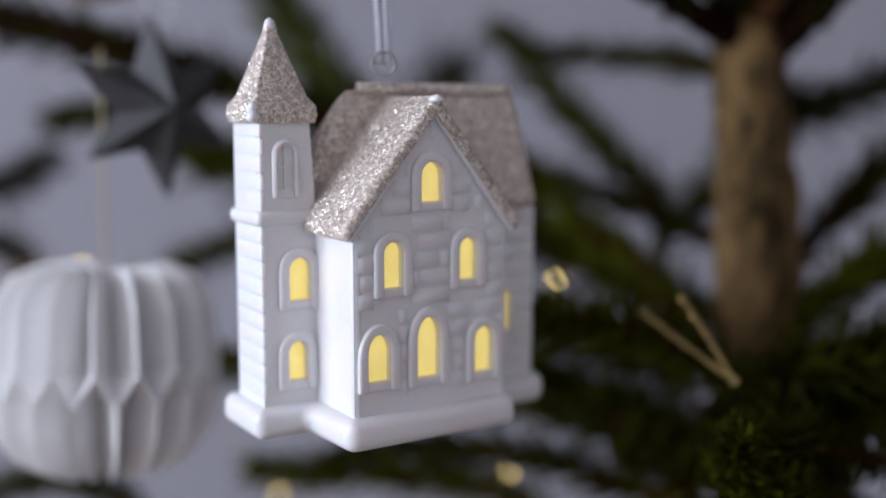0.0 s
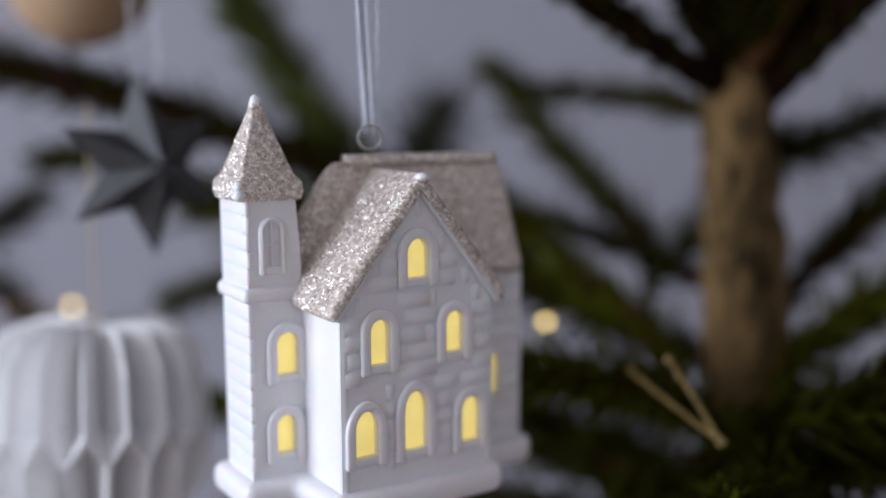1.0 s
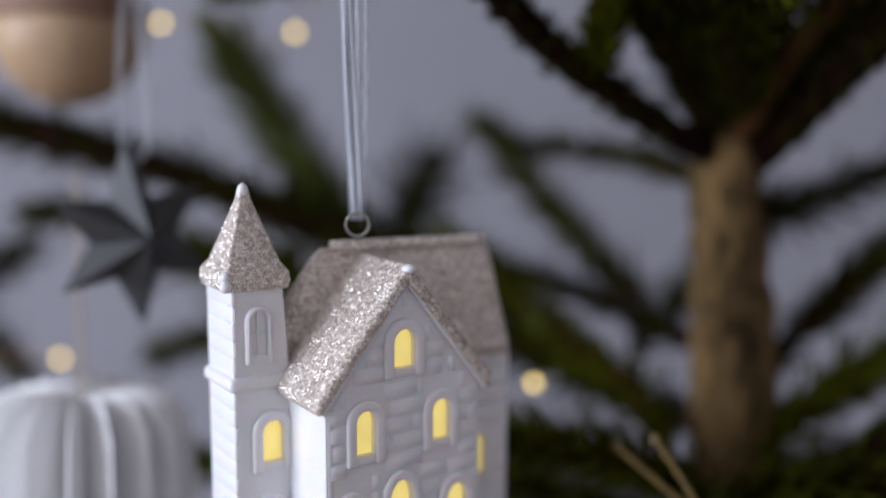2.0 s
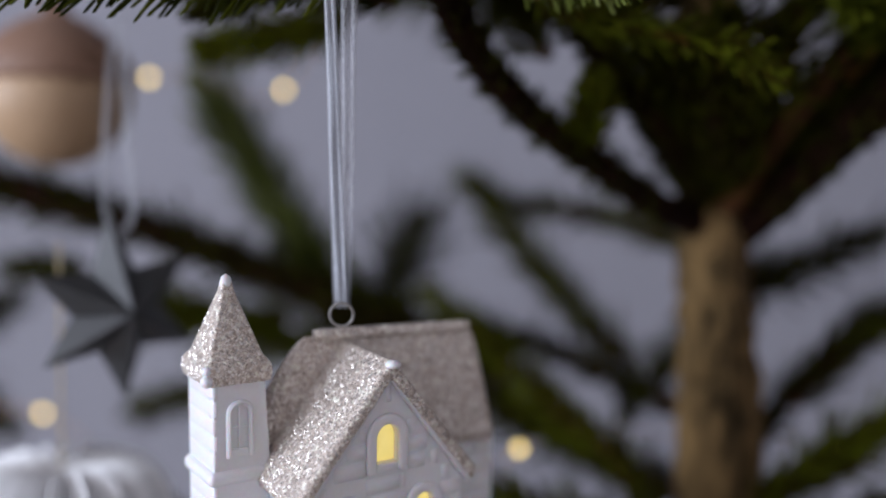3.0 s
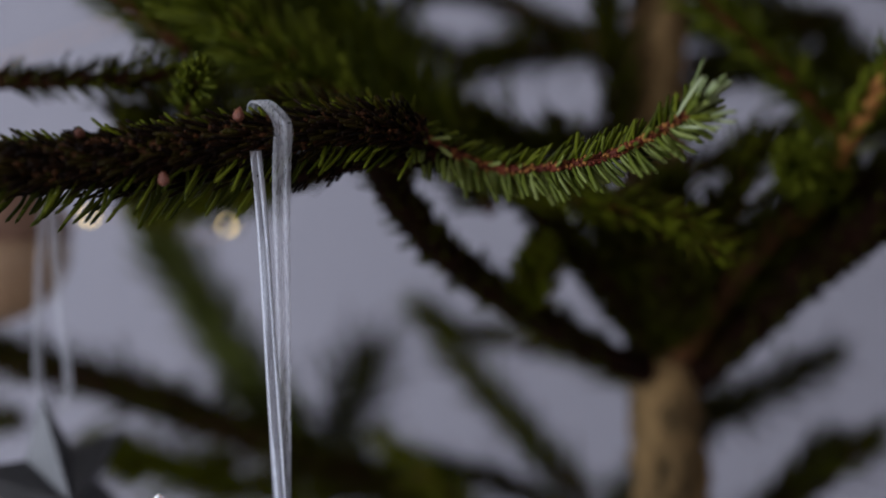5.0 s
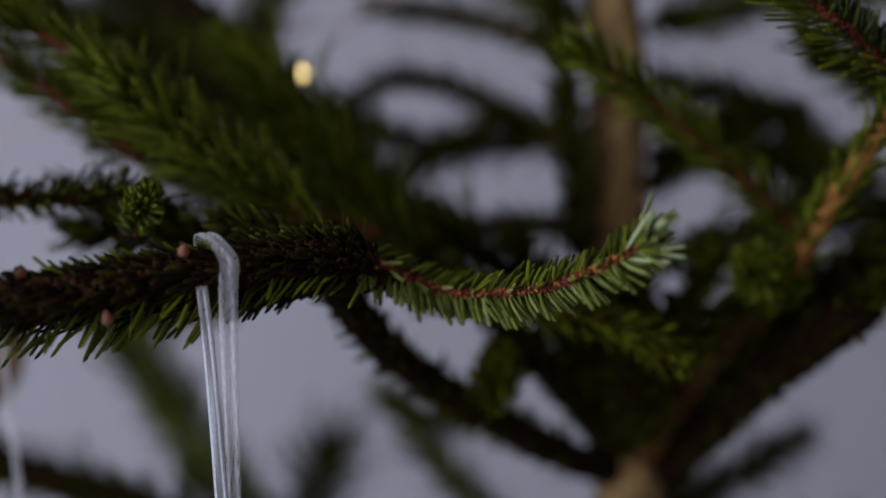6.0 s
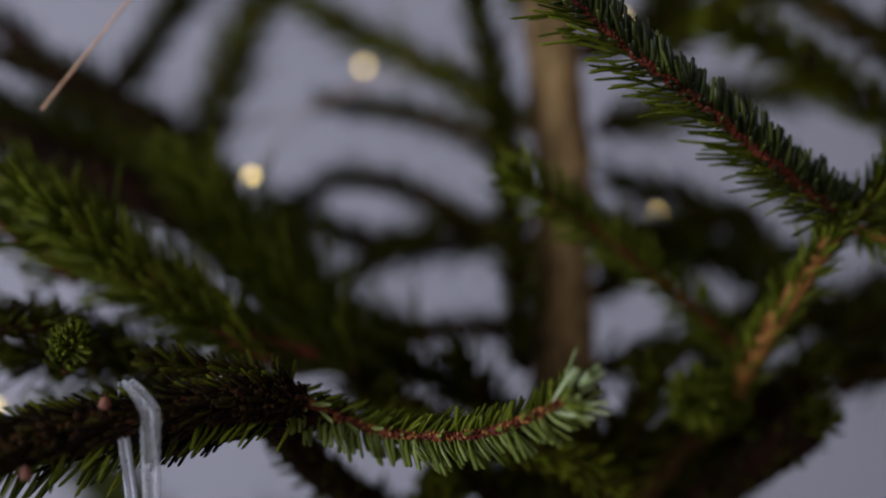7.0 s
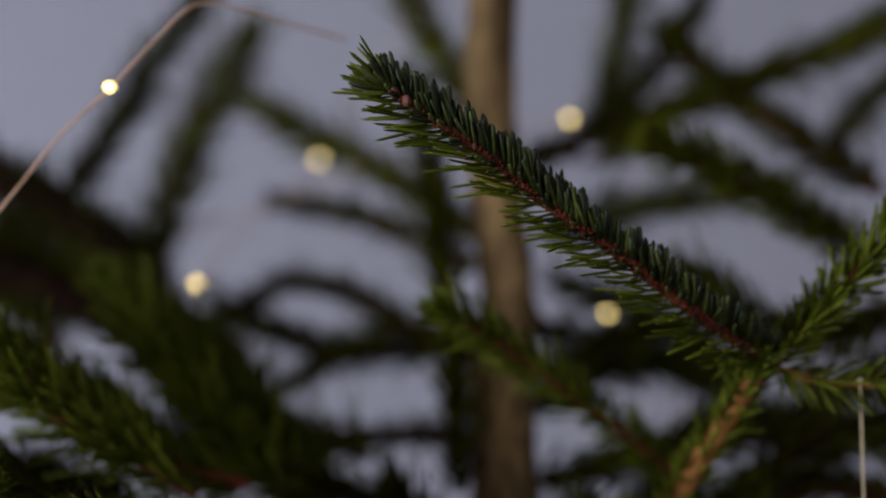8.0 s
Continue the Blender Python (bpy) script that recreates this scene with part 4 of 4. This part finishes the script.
# dense parts low down and round the fork, mostly in greens darkened for shade
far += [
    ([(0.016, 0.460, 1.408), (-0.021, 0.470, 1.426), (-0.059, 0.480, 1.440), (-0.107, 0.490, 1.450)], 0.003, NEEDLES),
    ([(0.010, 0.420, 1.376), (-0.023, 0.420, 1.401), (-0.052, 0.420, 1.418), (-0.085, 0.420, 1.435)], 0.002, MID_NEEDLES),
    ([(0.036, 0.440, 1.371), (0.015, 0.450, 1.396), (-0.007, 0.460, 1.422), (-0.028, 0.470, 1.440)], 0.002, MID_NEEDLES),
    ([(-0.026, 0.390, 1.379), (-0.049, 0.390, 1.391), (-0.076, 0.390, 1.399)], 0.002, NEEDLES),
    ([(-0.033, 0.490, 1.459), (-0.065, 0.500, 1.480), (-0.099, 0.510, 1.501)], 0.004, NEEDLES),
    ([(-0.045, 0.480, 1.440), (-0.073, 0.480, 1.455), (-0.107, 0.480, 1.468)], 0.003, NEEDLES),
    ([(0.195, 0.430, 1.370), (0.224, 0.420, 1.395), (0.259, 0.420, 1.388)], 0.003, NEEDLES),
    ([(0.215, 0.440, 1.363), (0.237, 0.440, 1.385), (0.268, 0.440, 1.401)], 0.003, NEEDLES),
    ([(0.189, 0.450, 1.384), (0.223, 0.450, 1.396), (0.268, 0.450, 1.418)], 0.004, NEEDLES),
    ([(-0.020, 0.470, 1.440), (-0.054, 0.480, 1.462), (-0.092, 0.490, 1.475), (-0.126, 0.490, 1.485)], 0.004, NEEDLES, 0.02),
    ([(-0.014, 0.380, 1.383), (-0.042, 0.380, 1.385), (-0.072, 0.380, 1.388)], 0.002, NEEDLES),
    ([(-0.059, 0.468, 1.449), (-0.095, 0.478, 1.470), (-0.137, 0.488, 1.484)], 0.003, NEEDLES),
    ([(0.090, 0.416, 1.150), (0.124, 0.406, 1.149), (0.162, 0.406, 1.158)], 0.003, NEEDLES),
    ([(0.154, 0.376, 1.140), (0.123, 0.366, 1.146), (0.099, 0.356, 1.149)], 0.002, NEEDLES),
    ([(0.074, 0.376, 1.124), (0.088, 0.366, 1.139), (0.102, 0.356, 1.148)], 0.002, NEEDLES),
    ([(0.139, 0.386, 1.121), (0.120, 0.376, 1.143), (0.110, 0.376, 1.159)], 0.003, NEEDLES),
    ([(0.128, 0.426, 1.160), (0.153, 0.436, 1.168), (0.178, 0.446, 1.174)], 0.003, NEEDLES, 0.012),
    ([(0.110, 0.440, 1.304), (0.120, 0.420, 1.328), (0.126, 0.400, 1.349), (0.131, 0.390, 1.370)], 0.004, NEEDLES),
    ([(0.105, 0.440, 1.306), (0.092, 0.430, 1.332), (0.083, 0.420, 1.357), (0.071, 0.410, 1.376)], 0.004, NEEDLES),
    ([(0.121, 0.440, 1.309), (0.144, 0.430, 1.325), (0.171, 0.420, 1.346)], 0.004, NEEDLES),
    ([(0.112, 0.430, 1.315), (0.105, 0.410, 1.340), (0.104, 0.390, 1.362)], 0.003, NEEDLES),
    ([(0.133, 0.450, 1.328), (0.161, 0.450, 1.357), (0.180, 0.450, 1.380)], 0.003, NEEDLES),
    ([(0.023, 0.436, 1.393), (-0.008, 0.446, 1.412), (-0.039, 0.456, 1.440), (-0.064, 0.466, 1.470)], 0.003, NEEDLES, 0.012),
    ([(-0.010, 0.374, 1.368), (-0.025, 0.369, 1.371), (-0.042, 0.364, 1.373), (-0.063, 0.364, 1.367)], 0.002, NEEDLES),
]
for pts, r, mat, *size in far:
    branch(pts, r, r * 0.5, 46, 0.8 * size[0] if size else 0.0108, mat, LIMB_BARK, spread=RNG.uniform(46, 62), fan=0.05, parted=0.35, fat=1.1, shag=0.3)
# heavy brown branch behind the star, its bark coloured darker for shade, and a broad feathery twig that rises from it
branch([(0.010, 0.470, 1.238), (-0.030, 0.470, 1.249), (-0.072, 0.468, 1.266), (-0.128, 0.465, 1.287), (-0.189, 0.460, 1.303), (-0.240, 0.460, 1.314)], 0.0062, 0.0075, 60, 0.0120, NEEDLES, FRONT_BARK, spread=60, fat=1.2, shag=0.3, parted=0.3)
branch([(-0.036, 0.490, 1.240), (-0.060, 0.500, 1.272), (-0.083, 0.510, 1.305), (-0.102, 0.510, 1.334)], 0.002, 0.001, 34, 0.028, FRESH_NEEDLES, spread=40, fan=0.0, fat=1.3)
branch([(-0.018, 0.480, 1.231), (-0.053, 0.480, 1.234), (-0.088, 0.480, 1.240), (-0.116, 0.480, 1.246)], 0.002, 0.001, 46, 0.014, MID_NEEDLES, LIMB_BARK, fat=1.2, shag=0.3)
branch([(0.027, 0.480, 1.222), (-0.003, 0.480, 1.234), (-0.031, 0.480, 1.242)], 0.002, 0.001, 46, 0.015, NEEDLES, LIMB_BARK, fat=1.2, shag=0.3)
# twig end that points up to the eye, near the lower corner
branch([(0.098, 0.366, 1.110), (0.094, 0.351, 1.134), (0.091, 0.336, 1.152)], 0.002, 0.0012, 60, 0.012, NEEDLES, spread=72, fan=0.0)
branch([(0.130, 0.376, 1.118), (0.112, 0.358, 1.132), (0.097, 0.346, 1.141)], 0.002, 0.0012, 50, 0.015, MID_NEEDLES, spread=60, fan=0.0)


# ---- ribbons and strings ----
def strip(line, width, normal_turn, rng, twist=0.0, fold=0.18):
    """A soft flat band along a line, gently folded along its length."""
    bm = bmesh.new()
    rows, n = [], len(line)
    for i, c in enumerate(line):
        d = (line[min(i + 1, n - 1)] - line[max(i - 1, 0)]).normalized()
        w = radians(normal_turn + twist * i / n)
        a = Vector((math.cos(w), math.sin(w), 0))
        a = (a - d * a.dot(d)).normalized()
        b = d.cross(a)
        wd = width(i / (n - 1))
        rows.append([bm.verts.new(c + a * wd * (k / 6 - 0.5) + b * wd * fold * math.sin(k * 1.9 + i * 0.08)) for k in range(7)])
    for u, v in zip(rows, rows[1:]):
        for k in range(6):
            bm.faces.new((u[k], u[k + 1], v[k + 1], v[k]))
    bmesh.ops.solidify(bm, geom=list(bm.faces), thickness=0.00012)
    return bm


def house_ribbon():
    rng = random.Random(3)
    tie = empty("ribbon", pose(0, 0, 0), "sheer white organza ribbon looped over a branch", "ribbon")
    low = Vector((-0.0191, 0.3250, 1.2699))
    part("strand", strip(spline([low, (-0.0204, 0.3200, 1.3113), (-0.0214, 0.3140, 1.3530), (-0.0221, 0.3095, 1.3736)], 12), lambda t: 0.0042 - 0.0012 * t, -6, rng, 12, 0.3), SILK, tie)
    part("strand", strip(spline([low + Vector((0.001, 0.0008, 0)), (-0.0170, 0.3200, 1.3113), (-0.0160, 0.3140, 1.3530), (-0.0146, 0.3085, 1.3728), (-0.0140, 0.3070, 1.3799), (-0.0175, 0.3085, 1.3847), (-0.0212, 0.3125, 1.3871), (-0.0247, 0.3200, 1.3866), (-0.0252, 0.3210, 1.3787)], 12), lambda t: 0.0036 + 0.0016 * math.sin(math.pi * min(1, t * 1.2)), 8, rng, 20, 0.15), RIBBON, tie)


house_ribbon()


# ---- grey folded star ----
def star():
    centre = Vector((-0.1065, 0.3773, 1.2609))
    ob = empty("star_ornament", Matrix.Translation(centre) @ pose(0, 0, 0, 0, 0, 42), "grey metallic folded star on a ribbon", "christmas ornament")
    tips = 6
    for k in range(tips):
        w = math.pi / 2 + 0.10 + 2 * math.pi * k / tips
        tip = Vector((math.cos(w), 0, math.sin(w))) * (0.0350 if k == 0 else 0.0325)
        l = Vector((math.cos(w + math.pi / tips), 0, math.sin(w + math.pi / tips))) * 0.0162
        r = Vector((math.cos(w - math.pi / tips), 0, math.sin(w - math.pi / tips))) * 0.0162
        top, back = Vector((0, -0.0165, 0)), Vector((0, 0.008, 0))
        part("point", solid([[top, l, tip], [top, tip, r], [back, tip, l], [back, r, tip], [top, r, back, l]]), STAR_PAPER, ob, smooth=False, bevel=0.0004, segments=2)
    tie = empty("ribbon", pose(0, 0, 0), "pale sheer ribbon that holds a star", "ribbon")
    top = Vector((-0.1067, 0.3773, 1.2901))
    part("strand", strip(spline([top + Vector((0, 0, -0.004)), (-0.1109, 0.3773, 1.2996), (-0.1097, 0.3773, 1.3349), (-0.1071, 0.3773, 1.3660), (-0.1086, 0.3800, 1.3756)], 10), lambda t: 0.0028, 30, RNG, 20), RIBBON, tie)
    part("strand", strip(spline([top + Vector((0, 0, -0.004)), (-0.1007, 0.3773, 1.2977), (-0.1037, 0.3773, 1.3350), (-0.1051, 0.3773, 1.3661), (-0.1075, 0.3800, 1.3756)], 10), lambda t: 0.0028, 10, RNG, 20), RIBBON, tie)


star()


# ---- pleated paper ball ----
def paper_ball():
    centre = Vector((-0.1293, 0.3840, 1.1687))
    ob = empty("paper_ball_ornament", Matrix.Translation(centre), "white pleated origami paper ball on a golden thread", "christmas ornament")
    bm = bmesh.new()
    count, rings = 18, []
    # sharp zigzag pleats; the ridges stand half a pleat apart above and below the middle
    for h, r, depth in ((0.0310, 0.003, 0.0004), (0.0345, 0.0095, 0.0030), (0.0348, 0.0175, 0.0060), (0.0310, 0.0245, 0.0080), (0.0220, 0.0298, 0.0092), (0.0010, 0.0322, 0.0092),
                        (-0.0090, 0.0322, -0.0088), (-0.0220, 0.0302, -0.0090), (-0.0320, 0.0238, -0.0076), (-0.0385, 0.0143, -0.0046), (-0.037, 0.006, -0.001)):
        rings.append([bm.verts.new((q * math.cos(w), q * math.sin(w), h + 0.28 * (q - r) * (h / 0.034))) for q, w in ((r + depth * (1 - 2 * (k % 2)), -math.pi / 2 - 0.06 + math.pi * k / count) for k in range(2 * count))])
    for i, (u, v) in enumerate(zip(rings, rings[1:])):
        for k in range(2 * count):
            n = (k + 1) % (2 * count)
            if i != 5:
                bm.faces.new((u[k], u[n], v[n], v[k]))
            elif k % 2 == 0:
                bm.faces.new((u[k], v[n], v[k]))
                bm.faces.new((u[k], u[n], v[n]))
            else:
                bm.faces.new((u[n], v[n], v[k]))
                bm.faces.new((u[k], u[n], v[k]))
    bm.faces.new(rings[0][::-1])
    bm.faces.new(rings[-1])
    bmesh.ops.recalc_face_normals(bm, faces=bm.faces)
    part("pleated_paper", bm, PAPER, ob, smooth=False, bevel=0.0010, segments=2, limit=40)
    line = [Vector((0, 0, 0.033)), Vector((-0.0005, 0, 0.07)), Vector((-0.001, 0, 0.115))]
    part("hanging_thread", tube(bmesh.new(), spline(line, 8), lambda t: 0.00055, 6), STRING, ob, "thin golden thread")


paper_ball()


# ---- turned wooden bauble ----
def bauble():
    centre = Vector((-0.1559, 0.4413, 1.3422))
    ob = empty("wooden_bauble", Matrix.Translation(centre), "turned wooden bauble with a brown cap over a pale body", "christmas ornament")
    lower = [(0.0002, -0.030)] + [(0.0305 * math.cos(a), 0.0305 * math.sin(a)) for a in (radians(d) for d in range(-80, 6, 6))]
    part("body", turned(lower + [(0.029, 0.004)], 40), WOOD_LIGHT, ob, "pale smooth wood")
    upper = [(0.0285, 0.003), (0.0312, 0.0045), (0.0315, 0.008), (0.029, 0.015), (0.022, 0.023), (0.013, 0.029), (0.0055, 0.032), (0.004, 0.037), (0.0002, 0.0385)]
    part("cap", turned(upper, 40), WOOD_DARK, ob, "brown stained wooden cap")
    part("hanging_thread", tube(bmesh.new(), spline([Vector((0, 0, 0.037)), Vector((0, 0.001, 0.075))], 8), lambda t: 0.0007, 6), STRING, ob, "thin thread")


bauble()


# ---- golden sprig ----
def sprig():
    foot = Vector((0.0921, 0.3520, 1.1713))
    ob = empty("gold_sprig", Matrix.Translation(foot), "small forked sprig with gold glitter on a twig", "christmas ornament")
    for end, bow in ((Vector((0.0759, 0.3580, 1.1971)), 0.001), (Vector((0.0644, 0.3680, 1.1916)), -0.001)):
        e = end - foot
        line = spline([Vector((0, 0, 0)), e * 0.5 + Vector((bow * 0.2, 0, bow * 0.2)), e], 12)
        stalk = part("stalk", tube(bmesh.new(), line, lambda t: 0.0009 - 0.0001 * t, 7, 0.25, RNG), GOLD, ob)
        bead = turned([(0.0002, -0.0016), (0.0012, -0.001), (0.0016, 0.0), (0.0012, 0.001), (0.0002, 0.0016)], 10)
        bead.transform(Matrix.Translation(e))
        part("bead", bead, GOLD, stalk)
    bead = turned([(0.0002, -0.0018), (0.0014, -0.001), (0.0018, 0.0), (0.0014, 0.001), (0.0002, 0.0018)], 10)
    part("bead", bead, GOLD, ob)


sprig()


# ---- fairy lights ----
def lights(points, wire_points, label):
    ob = empty("fairy_lights", pose(0, 0, 0), label, "string lights", "string lights in the tree")
    part("wire", tube(bmesh.new(), spline(wire_points, 14), lambda t: 0.00042, 6), COPPER, ob, "thin copper wire")
    for p in points:
        bm = turned([(0.0002, -0.0018), (0.0010, -0.0012), (0.0020, 0.0), (0.0014, 0.0012), (0.0002, 0.0018)], 12)
        led = part("led", bm, LED, ob, "small warm white light")
        led.location = Vector(p) + Vector((0, -0.0006, 0))


near = [(-0.0141, 0.3550, 1.5162)]
lights(near, [(-0.058, 0.352, 1.466), (-0.042, 0.353, 1.486), (-0.029, 0.354, 1.502), (-0.014, 0.355, 1.516), (-0.001, 0.356, 1.530), (0.012, 0.358, 1.542), (0.025, 0.365, 1.542), (0.040, 0.375, 1.539), (0.056, 0.385, 1.536)], "copper wire string of small warm lights across the twigs")
back = [(-0.0907, 0.4960, 1.0895), (0.0178, 0.4960, 1.1015), (0.0381, 0.4620, 1.1951), (-0.1865, 0.4973, 1.1957)]
lights(back, [(-0.32, 0.51, 1.15), *back[3:], back[0], back[1], back[2], (0.16, 0.48, 1.2)], "string of small warm lights behind the ornaments")
branch([(-0.028, 0.400, 1.368), (-0.042, 0.405, 1.363), (-0.060, 0.410, 1.360), (-0.078, 0.415, 1.358)], 0.002, 0.001, 50, 0.015, MID_NEEDLES)
upper = [(-0.1372, 0.5013, 1.3545), (-0.0737, 0.5013, 1.3499), (-0.0164, 0.4730, 1.4533), (0.0255, 0.5560, 1.5125), (0.0765, 0.5100, 1.5781)]
lights(upper, [(-0.32, 0.51, 1.30), *upper, (0.12, 0.47, 1.60)], "string of small warm lights deep in the tree")
side = [(0.1451, 0.5100, 1.5242), (0.1604, 0.5100, 1.4357)]
lights(side, [(-0.25, 0.50, 1.40), *side, (0.20, 0.47, 1.38)], "string of small warm lights between the upper twigs")


# ---- thin thread that hangs from the upper twig ----
def thread():
    top = Vector((0.2132, 0.3520, 1.4219))
    ob = empty("hanging_thread", Matrix.Translation(top), "thin golden thread tied to a twig", "thread")
    part("cord", tube(bmesh.new(), spline([Vector((0, 0, 0.001)), Vector((0.0003, 0, -0.06)), Vector((0.0005, 0, -0.11))], 8), lambda t: 0.0003, 6), STRING, ob)
    knot = turned([(0.0002, -0.0009), (0.0008, -0.0004), (0.0008, 0.0006), (0.0002, 0.0012)], 8)
    part("knot", knot, STRING, ob)


thread()
